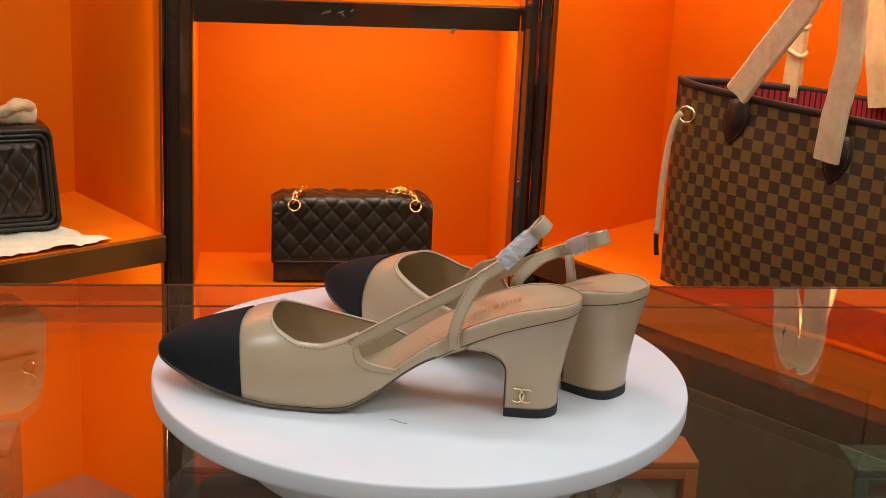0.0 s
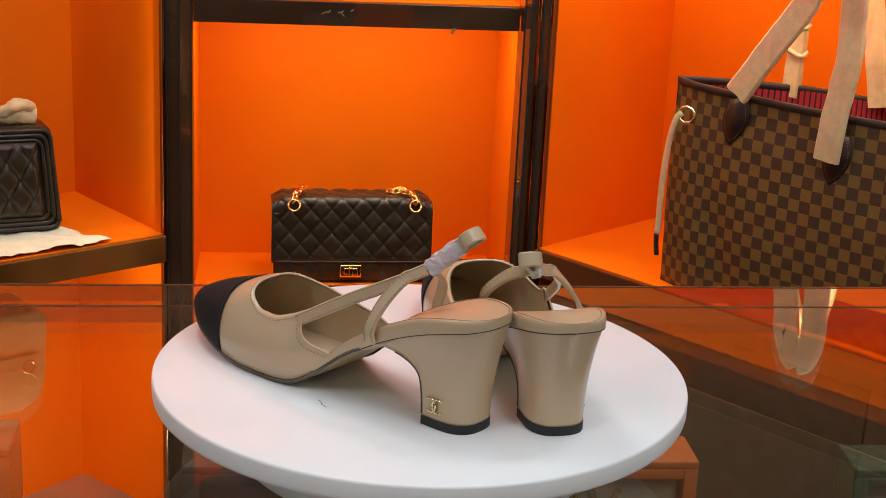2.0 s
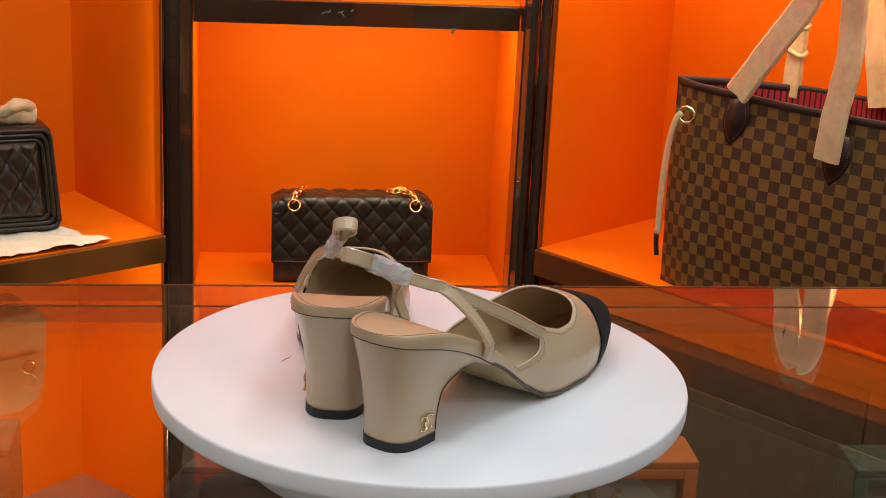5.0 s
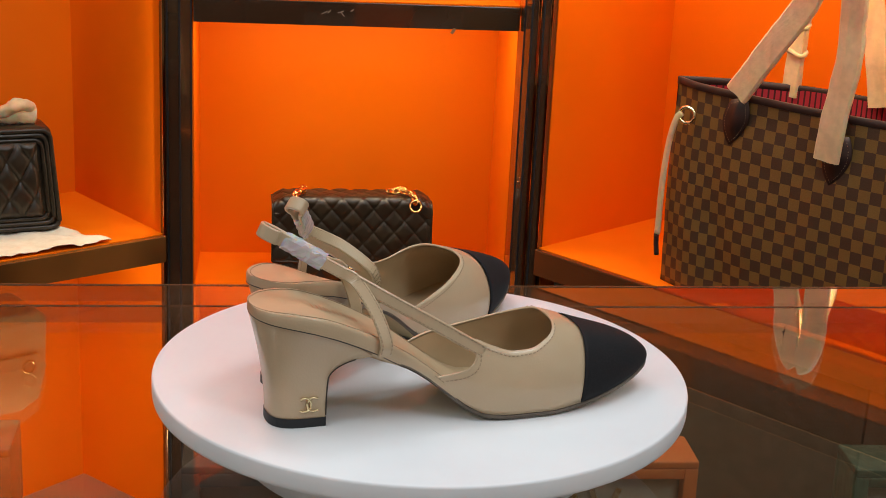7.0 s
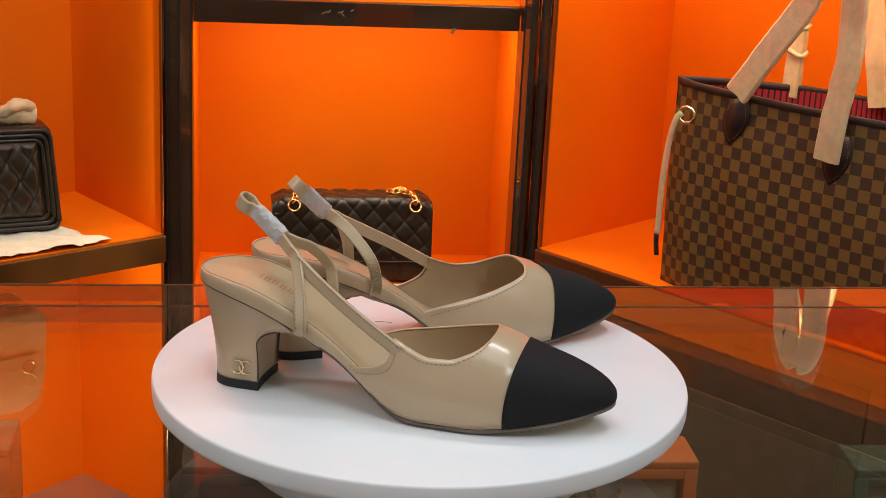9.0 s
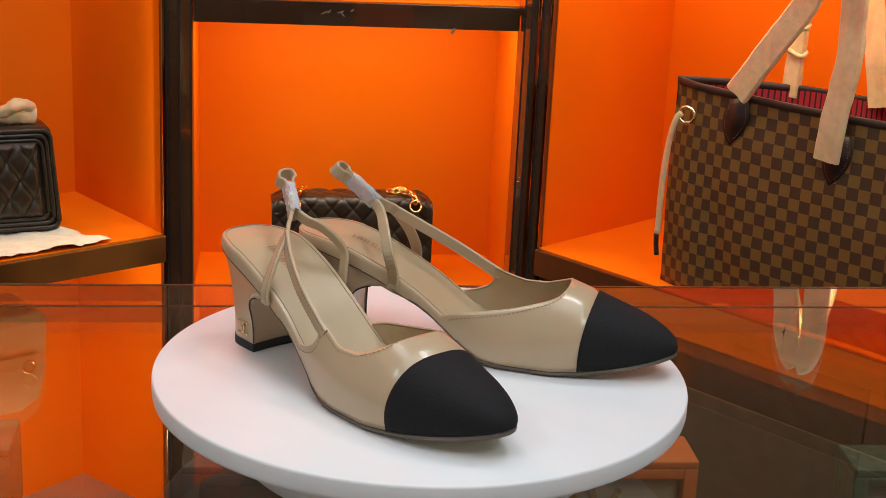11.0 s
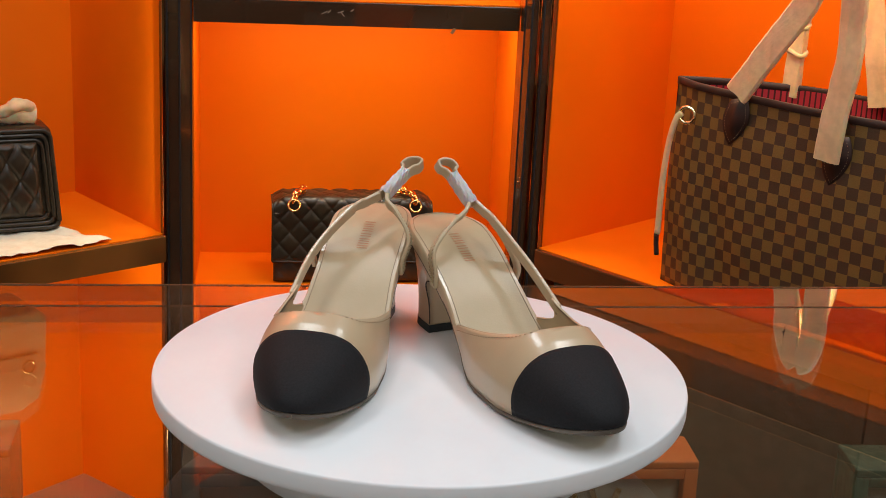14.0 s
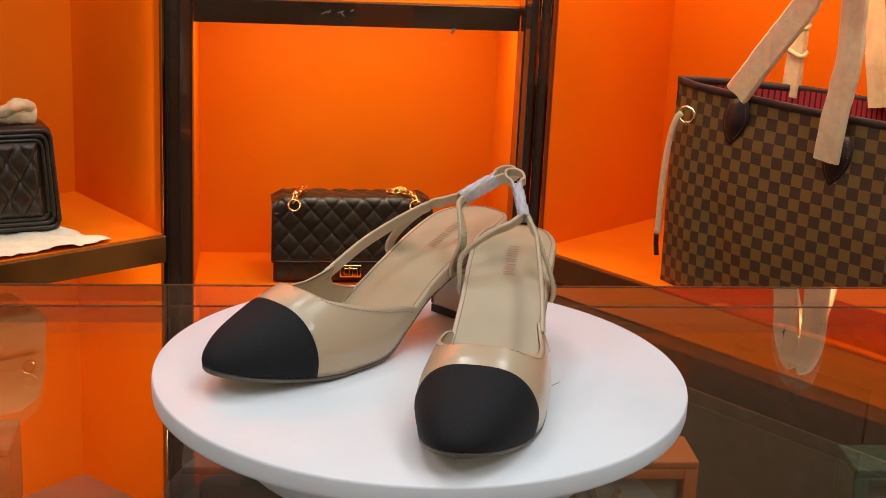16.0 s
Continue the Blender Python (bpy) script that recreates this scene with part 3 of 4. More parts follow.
def make_tote():
    tote = thing("checked_tote_bag", "brown checked canvas tote with red striped lining and tissue-wrapped handles", "handbag", m=RIGHT @ pose(0, 0, -0.2635))
    W, H, SQ = 0.40, 0.281, 0.0156
    x0 = 0.2015

    def front(a, b):
        """a along the width, b up the height."""
        x = x0 + W * a + 0.002 * (1 - b)
        y = 0.017 - 0.005 * math.sin(math.pi * min(1, b * 1.1)) + 0.008 * max(0, 0.10 - a) / 0.10
        y += 0.008 * max(0.0, (0.3 - a) / 0.3) ** 2 + 0.008 * math.exp(-((a - 0.15 - 0.12 * (1 - b)) / 0.06) ** 2) * (1 - b) + 0.0016 * noise.noise(Vector((a * 7, b * 6, 0)))
        return Vector((x, y, H * b - 0.003 * math.sin(math.pi * a) * b))

    def back(a, b):
        x = x0 + W * a
        y = 0.034 + 0.100 * min(1.0, math.sin(min(a, 0.5) * math.pi) ** 0.8) + 0.0015 * noise.noise(Vector((a * 7, b * 6, 9)))
        return Vector((x, y, H * b))

    n, m = 60, 44
    for nm, fn in (("front_panel", front), ("back_panel", back)):
        rows = [[fn(i / n, j / m) for i in range(n + 1)] for j in range(m + 1)]
        uvs = [[(W * i / n / SQ + 0.25 - 2.0 * max(0.0, 0.34 - i / n) ** 2 / 0.1156, H * j / m / SQ + 0.35 + 0.5 * max(0.0, 0.34 - i / n) * (1 - j / m)) for i in range(n + 1)] for j in range(m + 1)]
        sheet(nm, rows, uvs, CHECK, tote, "brown checked coated canvas", 0.002)
        off = 0.0024 if nm == "front_panel" else -0.0024
        rows = [[fn(i / n, 0.5 + 0.49 * j / 8) + Vector((0, off, 0)) for i in range(n + 1)] for j in range(9)]
        uvs = [[(W * i / n / 0.0115, j) for i in range(n + 1)] for j in range(9)]
        sheet("lining", rows, uvs, STRIPE, tote, "red striped cotton lining")
        rim = [fn(i / n, 1.0) + Vector((0, 0, -0.002)) for i in range(n + 1)]
        part("rim_trim", ribbon(rim, lambda i, t: Vector((0, 0, 1)), 0.010, 0.0045), BROWN_LEATHER, tote, "dark brown leather rim")
    rows = [[front(1, j / m).lerp(back(1, j / m), k / 6) for k in range(7)] for j in range(m + 1)]
    sheet("side_panel", rows, [[(k * 0.8, H * j / m / SQ) for k in range(7)] for j in range(m + 1)], CHECK, tote, depth=0.002)
    rows = [[front(0, j / m).lerp(back(0, j / m), k / 4) for k in range(5)] for j in range(m + 1)]
    sheet("side_panel", rows, [[(k * 0.2, H * j / m / SQ) for k in range(5)] for j in range(m + 1)], CHECK, tote, depth=0.002)
    bm = bmesh.new()
    base = [[front(i / 20, 0.004).lerp(back(i / 20, 0.004), k / 6) for i in range(21)] for k in range(7)]
    grid(base, bm)
    part("base_panel", bm, BROWN_LEATHER, tote)
    # leather tabs where the handles are sewn on
    for u, z in ((0.309, 0.2455), (0.459, 0.224)):
        outline = []
        for k in range(24):
            q = (k if k <= 12 else 24 - k) / 12
            wide = 0.0185 * math.sin(math.pi * min(1.0, q * 0.88 + 0.12)) ** 0.8
            side = 1 if k <= 12 else -1
            outline.append((u + side * wide + 0.010 * (0.5 - q), z + 0.032 - 0.064 * q))
        bm = bmesh.new()
        f0 = [bm.verts.new((x, 0.0118, zz)) for x, zz in outline]
        f1 = [bm.verts.new((x, 0.0150, zz)) for x, zz in outline]
        bm.faces.new(f0)
        for k in range(24):
            bm.faces.new((f0[k], f0[(k + 1) % 24], f1[(k + 1) % 24], f1[k]))
        tab = part("handle_tab", bm, BROWN_LEATHER, tote, "dark brown leather tab")
        bm = bmesh.new()
        fine = [Vector((u + (x - u) * 0.82, 0.0117, z + (zz - z) * 0.86)) for x, zz in outline + outline[:1]]
        path = []
        for a, b in zip(fine, fine[1:]):
            path += [a.lerp(b, k / 4) for k in range(4)]
        dashes(path, lambda i: Vector((0, -1, 0)), 0.0016, 0.0028, bm)
        part("tab_stitching", bm, THREAD, tab)
    # handles: leather cores inside flattened tissue sleeves
    def sleeve(name, pts, width, depth, seed, label):
        path = smooth_path(pts, 12)
        bm = ribbon(path, lambda i, t: Vector((1, 0, 0.0)) if abs(t.x) < 0.8 else Vector((0, 0, 1)), width, depth)
        bmesh.ops.subdivide_edges(bm, edges=[e for e in bm.edges if e.calc_length() > width * 0.5], cuts=7)
        for v in bm.verts:
            v.co += Vector((0.0016 * noise.noise(v.co * 40 + Vector((seed, 0, 0))), 0.0016 * noise.noise(Vector((v.co.x * 90, seed, v.co.z * 18))), 0.001 * noise.noise(v.co * 80)))
        wrap = part(name, bm, TISSUE, tote, label, False)
        core = ribbon(path[2:-2], lambda i, t: Vector((1, 0, 0.0)) if abs(t.x) < 0.8 else Vector((0, 0, 1)), 0.009, depth * 0.8)
        part("handle_core", core, BROWN_LEATHER, wrap, "dark leather handle inside the sleeve")
        return wrap
    zt = 0.2635
    sleeve("handle_wrap", [(0.313, 0.004, 0.018 + zt), (0.335, 0.004, 0.050 + zt), (0.366, 0.003, 0.096 + zt), (0.400, 0.003, 0.146 + zt), (0.424, -0.008, 0.205 + zt), (0.438, -0.018, 0.256 + zt), (0.450, -0.021, 0.282 + zt), (0.462, -0.022, 0.294 + zt)], 0.034, 0.009, 1.0, "cream tissue sleeve on the handle")
    sleeve("handle_wrap", [(0.452, 0.003, -0.040 + zt), (0.455, 0.002, 0.0 + zt), (0.461, 0.002, 0.05 + zt), (0.466, 0.002, 0.09 + zt), (0.465, 0.002, 0.130 + zt), (0.470, -0.009, 0.2 + zt), (0.476, -0.019, 0.256 + zt), (0.470, -0.022, 0.284 + zt), (0.458, -0.022, 0.294 + zt)], 0.034, 0.008, 4.0, "cream tissue sleeve on the handle")
    sleeve("handle_wrap", [(0.317, 0.122, 0.004 + zt), (0.319, 0.121, 0.045 + zt), (0.321, 0.121, 0.075 + zt), (0.322, 0.121, 0.1 + zt), (0.330, 0.12, 0.16 + zt), (0.350, 0.12, 0.25 + zt), (0.372, 0.12, 0.292 + zt), (0.385, 0.12, 0.298 + zt)], 0.024, 0.012, 7.0, "cream tissue sleeve on the handle")
    sleeve("handle_wrap", [(0.447, 0.124, 0.012 + zt), (0.438, 0.122, 0.06 + zt), (0.428, 0.121, 0.11 + zt), (0.418, 0.12, 0.16 + zt), (0.405, 0.12, 0.25 + zt), (0.392, 0.12, 0.29 + zt), (0.385, 0.12, 0.297 + zt)], 0.030, 0.010, 9.0, "cream tissue sleeve on the handle")
    for z in (0.062, 0.098):
        part("wrap_tie", tube([Vector((0.3205 + 0.0130 * math.cos(2 * math.pi * k / 24), 0.121 + 0.0072 * math.sin(2 * math.pi * k / 24), z + zt + 0.003 * math.sin(4 * math.pi * k / 24))) for k in range(24)], 0.0032, 7, closed=True), TISSUE, tote, "twisted tissue tie")
    # side ring and its tissue-wrapped lace
    ring = [Vector((0.2375 + 0.0105 * math.cos(2 * math.pi * k / 30), 0.0075 + 0.003 * math.cos(2 * math.pi * k / 30), 0.2405 + 0.0105 * math.sin(2 * math.pi * k / 30))) for k in range(30)]
    part("side_ring", tube(ring, 0.0026, 9, closed=True), PALE_GOLD, tote, "polished gold ring")
    lace = smooth_path([(0.232, 0.004, 0.243), (0.225, 0.003, 0.234), (0.217, 0.004, 0.208), (0.211, 0.006, 0.170), (0.2075, 0.008, 0.130), (0.2060, 0.010, 0.095), (0.2050, 0.011, 0.070)], 6)
    part("side_lace", ribbon(lace, lambda i, t: Vector((1, 0, 0)), 0.0085, 0.004), TISSUE, tote, "cream tissue-wrapped lace")
    part("lace_tip", tube(smooth_path([(0.203, 0.012, 0.070), (0.2035, 0.013, 0.055), (0.2055, 0.013, 0.040)], 4), 0.0035, 7), BROWN_LEATHER, tote, "dark leather lace end")
    return tote


make_tote()


# ---- boxes in the display case ----
def gift_box(label, m, w, d, h, shell, lining, inset=0.010, marks=None):
    b = thing("presentation_box", label, "box", "boxes in the case", m=m)
    t = inset
    part("top_panel", box(-w / 2, 0.0, h - 0.006, w / 2, d, h, 0.0012), shell, b)
    part("back_panel", box(-w / 2, d - 0.006, 0.0, w / 2, d, h - 0.006, 0.001), shell, b)
    part("side_panel", box(-w / 2, 0.0, 0.0, -w / 2 + t, d - 0.006, h - 0.006, 0.001), shell, b)
    part("side_panel", box(w / 2 - t, 0.0, 0.0, w / 2, d - 0.006, h - 0.006, 0.001), shell, b)
    part("base_panel", box(-w / 2 + t, 0.0, 0.0, w / 2 - t, d - 0.006, t, 0.001), shell, b)
    part("header_panel", box(-w / 2 + t, 0.0, h - 0.006 - t * 0.8, w / 2 - t, 0.006, h - 0.006, 0.001), shell, b)
    part("padded_insert", box(-w / 2 + t, 0.008, t, w / 2 - t, d - 0.007, h - 0.007 - t * 0.2, 0.003), lining, b)
    for x, z, ww, hh, lean in marks or ():
        part("gold_mark", box(-ww / 2, -0.0008, -hh / 2, ww / 2, 0.0005, hh / 2), GOLD, b, "gold printed stroke", False).matrix_local = pose(x, 0.007, z, 0, lean, 0)
    return b


CASE = -0.1995
gift_box("orange card box with padded beige front in the case", pose(0.135, 0.168, CASE, 0, 0, 6), 0.125, 0.044, 0.1195, ORANGE_CARD, GREY_FOAM, 0.010,
         [(-0.034, 0.085, 0.004, 0.022, 20), (-0.022, 0.085, 0.004, 0.022, -20), (-0.028, 0.082, 0.012, 0.003, 0), (-0.008, 0.085, 0.004, 0.022, -22), (0.004, 0.085, 0.004, 0.022, 22)])
gift_box("green textured box with tan sides and grey front in the case", pose(0.373, 0.178, CASE, 0, 0, 4), 0.13, 0.044, 0.1195, GREEN_HIDE, GREY_FOAM, 0.010)
gift_box("green and tan box standing in the glass case", pose(-0.338, 0.120, CASE, 0, 0, 8), 0.125, 0.05, 0.125, GREEN_HIDE, TAN_CARD, 0.012)
gift_box("dark framed box with olive insert in the glass case", pose(-0.098, 0.135, CASE, 0, 0, 8), 0.125, 0.045, 0.1195, DARK_LINER, TAN_CARD, 0.012)
gift_box("low dark brown box in the glass case", pose(-0.235, 0.045, CASE, 0, 0, -38), 0.085, 0.07, 0.112, DARK_LINER, DARK_LINER, 0.010)




# ---- shoes ----
# heights and half widths along the shoe, in metres from the back of the heel to the toe
MM = 0.001


def table(*pairs):
    f = curve_through([(a * MM, b * MM) for a, b in pairs])
    return f


sole_low = table((-8, 58), (20, 52.4), (40, 42.8), (57, 34.8), (68, 30.6), (79, 23.8), (88, 16.5), (102, 5.5), (112, 1.2), (124, 0.3), (146, 0.3), (165, 1.8), (180, 4.0), (200, 8.0), (218, 12.6))
insole_high = table((-8, 64.4), (6, 63.8), (20, 61.8), (43, 53.4), (69, 39.0), (86, 26.4), (105, 12.5), (118, 7), (150, 5.5), (180, 9), (218, 17))
half_width = table((-8, 0), (-7.3, 6.5), (-5, 11.6), (0, 17), (8, 20.8), (20, 23.6), (40, 23.8), (65, 23.4), (85, 26.2), (105, 31), (125, 34), (145, 34.3), (160, 32.5), (175, 29.2), (190, 24.6), (201, 19.6), (208.5, 14.8), (213.8, 10.4), (216.6, 6.6), (217.6, 3.6), (218, 0))
bend = table((-8, 0), (60, -0.5), (120, 0.5), (170, -0.5), (220, -4))
ridge = table((80, 73), (113, 59.5), (135, 52.4), (150, 47.2), (154.5, 45.6), (166, 41.8), (178, 37.8), (198, 31.2), (208.5, 26.4), (214, 22.6), (216.8, 19.6), (218, 17.2))
topline = table((95, 47.5), (105.5, 43.2), (114, 39.4), (126, 36.2), (135, 36.4), (145, 39.6), (150.5, 42.4), (154.5, 45.6))
inner_line = table((82, 23.5), (86, 26), (90, 27.6), (96, 29.4), (110, 32.2), (126, 35.6), (135, 38), (145, 40.8), (150.5, 42.8), (154.5, 45.6))
THROAT, CAPLINE, WING, CUT = 0.1545, 0.1668, 0.082, 0.1055
wing_top = table((82, 24.5), (86, 25.2), (90, 26.0), (95, 27.2), (99, 28.6), (102, 30.4), (104, 32.8), (105.2, 36), (105.5, 39))


def base_width(x):
    """The sole is drawn in under the ball of the foot."""
    k = min(max((x - 0.070) / 0.025, 0.0), 1.0)
    return half_width(x) * (1 - 0.085 * k)


round_power = curve_through([(0.080, 1.15), (0.110, 1.15), (0.140, 0.90), (0.160, 0.70), (0.220, 0.66)])


def upper_point(x, side, f):
    """A point of the upper: f runs from 0 at the sole's edge to 1 at the ridge."""
    zb = sole_low(x) + 0.0032
    w, h = half_width(x), max(ridge(x) - zb, 0.001)
    a = f * math.pi / 2
    return Vector((x, side * w * math.cos(a) ** round_power(x) * (1 - (1 - base_width(x) / max(w, 1e-6)) * max(0.0, 1 - f / 0.30) ** 2) + bend(x), zb + h * math.sin(a) ** 0.95))


def rise(x, z):
    """The share f at which the upper reaches the height z."""
    zb = sole_low(x) + 0.0032
    s = min(max((z - zb) / max(ridge(x) - zb, 0.001), 0.0), 1.0)
    return math.asin(s ** (1 / 0.95)) / (math.pi / 2)


def arch_rows(xs, n=14):
    rows = []
    for x in xs:
        r = [upper_point(x, 1, k / n) for k in range(n)] + [upper_point(x, -1, 1 - k / n) for k in range(n + 1)]
        rows.append(r)
    return rows


def make_shoe(name_label, mirror, loop):
    """A slingback pump. mirror: +1 or -1 puts the outer side at +y or -y. loop: (tip, wrap top, wrap bottom) in mm."""
    shoe = thing("slingback_shoe", name_label, "shoe", "pair of shoes")
    S = mirror

    def flip(bm):
        if S < 0:
            for v in bm.verts:
                v.co.y = -v.co.y
            bmesh.ops.reverse_faces(bm, faces=bm.faces)
        return bm

    def add(name, bm, mat, parent=shoe, label="", smooth=True):
        return part(name, flip(bm), mat, parent, label, smooth)

    # sole: a shell whose bottom follows the last
    xs = [-0.008 + 0.226 * (0.5 - 0.5 * math.cos(math.pi * i / 70)) for i in range(71)]
    bm = bmesh.new()
    rows = []
    for x in xs:
        w, zb = max(base_width(x) - 0.0008, 0.0), sole_low(x)
        rows.append([Vector((x, bend(x) + w * a, zb + (0.0018 * max(abs(a) - 0.6, 0) / 0.4 if x > 0.06 else 0))) for a in np.linspace(-1, 1, 15)])
    bm, _ = grid(rows, bm)
    sole = add("outsole", bm, SOLE, label="pale tan leather outsole")
    # edge welt round the sole
    rim = []
    for x in [q for q in xs if q > 0.064]:
        rim.append(Vector((x, bend(x) + base_width(x) + 0.0003, sole_low(x) + 0.0018)))
    for x in [q for q in xs[:-1] if q > 0.064][::-1]:
        rim.append(Vector((x, bend(x) - base_width(x) - 0.0003, sole_low(x) + 0.0018)))
    bm = bmesh.new()
    rows = []
    for p in rim:
        c = Vector((p.x, bend(p.x), p.z))
        out = (p - c).normalized() if (p - c).length > 1e-5 else Vector((1, 0, 0))
        rows.append([p + Vector((0, 0, 0.0009)) - out * 0.001, p + Vector((0, 0, 0.0008)) + out * 0.0004, p + out * 0.0007, p - Vector((0, 0, 0.0012)) + out * 0.0003, p - Vector((0, 0, 0.0018)) - out * 0.0012])
    bm, _ = grid(rows, bm)
    add("sole_edge", bm, WELT, label="grey brown leather sole edge")

    # insole with its rolled rim at the heel and waist
    bm = bmesh.new()
    rows = []
    ix = [x for x in xs if x < 0.211]
    for x in ix:
        w = max(half_width(x) - (0.0006 if x < 0.085 else 0.003), 0.0)
        zt = insole_high(x)
        rows.append([Vector((x, bend(x) + w * a, zt - 0.0006 * (1 - a * a) - 0.0005)) for a in (-1, -0.975, -0.93, -0.8, -0.6, -0.4, -0.2, 0, 0.2, 0.4, 0.6, 0.8, 0.93, 0.975, 1)])
    bm, _ = grid(rows, bm)
    insole = add("insole", bm, LINING, label="beige leather insole")
    # rim band: the insole's wrapped edge
    rear = [x for x in xs if x < 0.096]
    path = [(x, 1) for x in rear[::-1]] + [(x, -1) for x in rear[1:]]
    rows = []
    for x, sd in path:
        w = base_width(x)
        t = max(min((0.096 - x) / 0.03, 1.0), 0.0)
        zt, zb = insole_high(x) - 0.0012, insole_high(x) - 0.0012 - (0.0055 + 0.0022 * t)
        zb = max(zb, sole_low(x) + 0.001)
        rows.append([Vector((x, bend(x) + sd * (w + o), z)) for o, z in ((-0.0016, zt + 0.0008), (0.0002, zt + 0.0008), (0.0007, zt + 0.0003), (0.0010, zt - 0.0012), (0.0011, (zt + zb) / 2), (0.0008, zb))])
    bm, _ = grid([r[:2] for r in rows])
    grid([r[1:] for r in rows], bm)
    add("insole_band", bm, BEIGE, insole, "beige leather covered insole edge")
    rows = [[Vector((x, bend(x) + sd * (base_width(x) + o), max(insole_high(x) - 0.0012 - (0.0055 + 0.0022 * max(min((0.096 - x) / 0.03, 1.0), 0.0)), sole_low(x) + 0.001) + h)) for o, h in ((0.0009, 0.0002), (0.0010, -0.0003), (-0.0006, -0.0005))] for x, sd in path]
    bm, _ = grid(rows)
    add("edge_seam", bm, EDGE, insole, "dark seam line")
    groove = [Vector((x, bend(x) + sd * max(base_width(x) - 0.0019, 0.0), insole_high(x) - 0.0003)) for x, sd in path]
    add("insole_groove", tube(groove, 0.00020, 5), THREAD, insole, "fine dark groove round the insole")
    # shank cover between the band and the sole
    rows = []
    for x, sd in path:
        w = base_width(x)
        zt = max(insole_high(x) - 0.0075, sole_low(x) + 0.001)
        rows.append([Vector((x, bend(x) + sd * (w - 0.0001), zt)), Vector((x, bend(x) + sd * (w - 0.0004), (zt + sole_low(x)) / 2)), Vector((x, bend(x) + sd * (w - 0.0014), sole_low(x)))])
    bm, _ = grid(rows)
    add("shank_cover", bm, BEIGE)

    # heel: a flared block, round behind, its breast swept forward into the waist
    def seat(x):
        return max(insole_high(x) - 0.0089, sole_low(x) + 0.0008)

    foot, head, sweep = [], [], []
    n, deep, half, breast, reach = 28, 0.017, 0.0152, 0.0285, 0.050
    for j in range(n + 1):
        a = math.pi * (j / n - 0.5)
        foot.append((0.0012 + deep * (1 - math.cos(a) ** 0.85), half * math.copysign(abs(math.sin(a)) ** 0.72, math.sin(a))))
        x = -0.0078 + 0.0238 * (1 - math.cos(a)) ** 1.1
        head.append((x, math.copysign(min(base_width(x), 0.030) - 0.0002, a) if abs(a) > 0.02 else 0.0))
        sweep.append(0.0)
    for sd, count in ((1, range(1, 9)), (-1, range(7, -1, -1))):
        if sd < 0:
            for j in range(1, 8):
                foot.append((breast - 0.0010 * math.sin(math.pi * j / 8), half - 2 * half * j / 8))
                head.append((reach, (base_width(reach) - 0.0004) * (1 - j / 4)))
                sweep.append(1.0)
            count = range(8, 0, -1)
        for j in count:
            u = j / 8
            foot.append((0.0182 + (breast - 0.0182) * u, sd * half))
            x = 0.0160 + (reach - 0.0160) * u
            head.append((x, sd * (base_width(x) - 0.0002)))
            sweep.append(u)
    rows = []
    for k in range(33):
        q = k / 32
        row = []
        for (fx, fy), (hx, hy), u in zip(foot, head, sweep):
            top = sole_low(hx) + 0.0010 if u == 1.0 else seat(hx) * (1 - u ** 6) + (sole_low(hx) + 0.0010) * u ** 6
            z = 0.0048 + (top - 0.0048) * q
            turn = max(0.0, (z - 0.026) / (top - 0.026))
            gx = (1 - u) * q ** 1.7 + u * (1 - math.sqrt(max(0.0, 1 - min(turn, 1.0) ** 2)))
            gy = q ** 2.4
            row.append(Vector((fx + (hx - fx) * gx, fy + (hy - fy) * gy, z)))
        rows.append(row)
    bm, vs = grid(rows, closed=True)
    bm.faces.new(vs[0][::-1])
    heel = add("heel_block", bm, BEIGE, label="beige leather covered block heel")
    lift = [[Vector((p.x + (0.0004 if p.x > 0.02 else -0.0003), p.y * 1.015, z)) for p in rows[0]] for z in (0.0001, 0.0022, 0.0049)]
    bm, vs = grid(lift, closed=True)
    bm.faces.new(vs[0][::-1])
    bm.faces.new(vs[-1])
    add("top_piece", bm, RUBBER, heel, "black rubber heel tip", False)
    for sd in (36, 44):
        add("breast_seam", tube([r[sd] + Vector((0.0003, 0, 0)) for r in rows[1:-1]], 0.0004, 5), EDGE, heel, "dark seam line")
    # plain metal ornament on the outer side of the heel
    bm = bmesh.new()
    for sg in (1, -1):
        ring = []
        for k in range(25):
            a = math.radians(48 + 264 * k / 24)
            ring.append(Vector((0.0197 + sg * 0.0024 + sg * 0.0034 * math.cos(a), 0.0163, 0.0128 + 0.0038 * math.sin(a))))
        tube(ring, 0.00062, 6, bm)
    add("heel_ornament", bm, PALE_GOLD, heel, "small gold metal ornament of two arcs")

    # vamp: full arch before the throat, then two wings
    n = 16
    bm = bmesh.new()
    front = [THROAT + (CAPLINE + 0.007 - THROAT) * i / 7 for i in range(8)]
    rows = [[Vector((p.x, bend(p.x) + (p.y - bend(p.x)) * (0.97 if p.x > CAPLINE + 0.001 else 1.0), p.z - (0.0009 if p.x > CAPLINE + 0.001 else 0.0))) for p in r] for r in arch_rows(front, n)]
    grid(rows, bm)
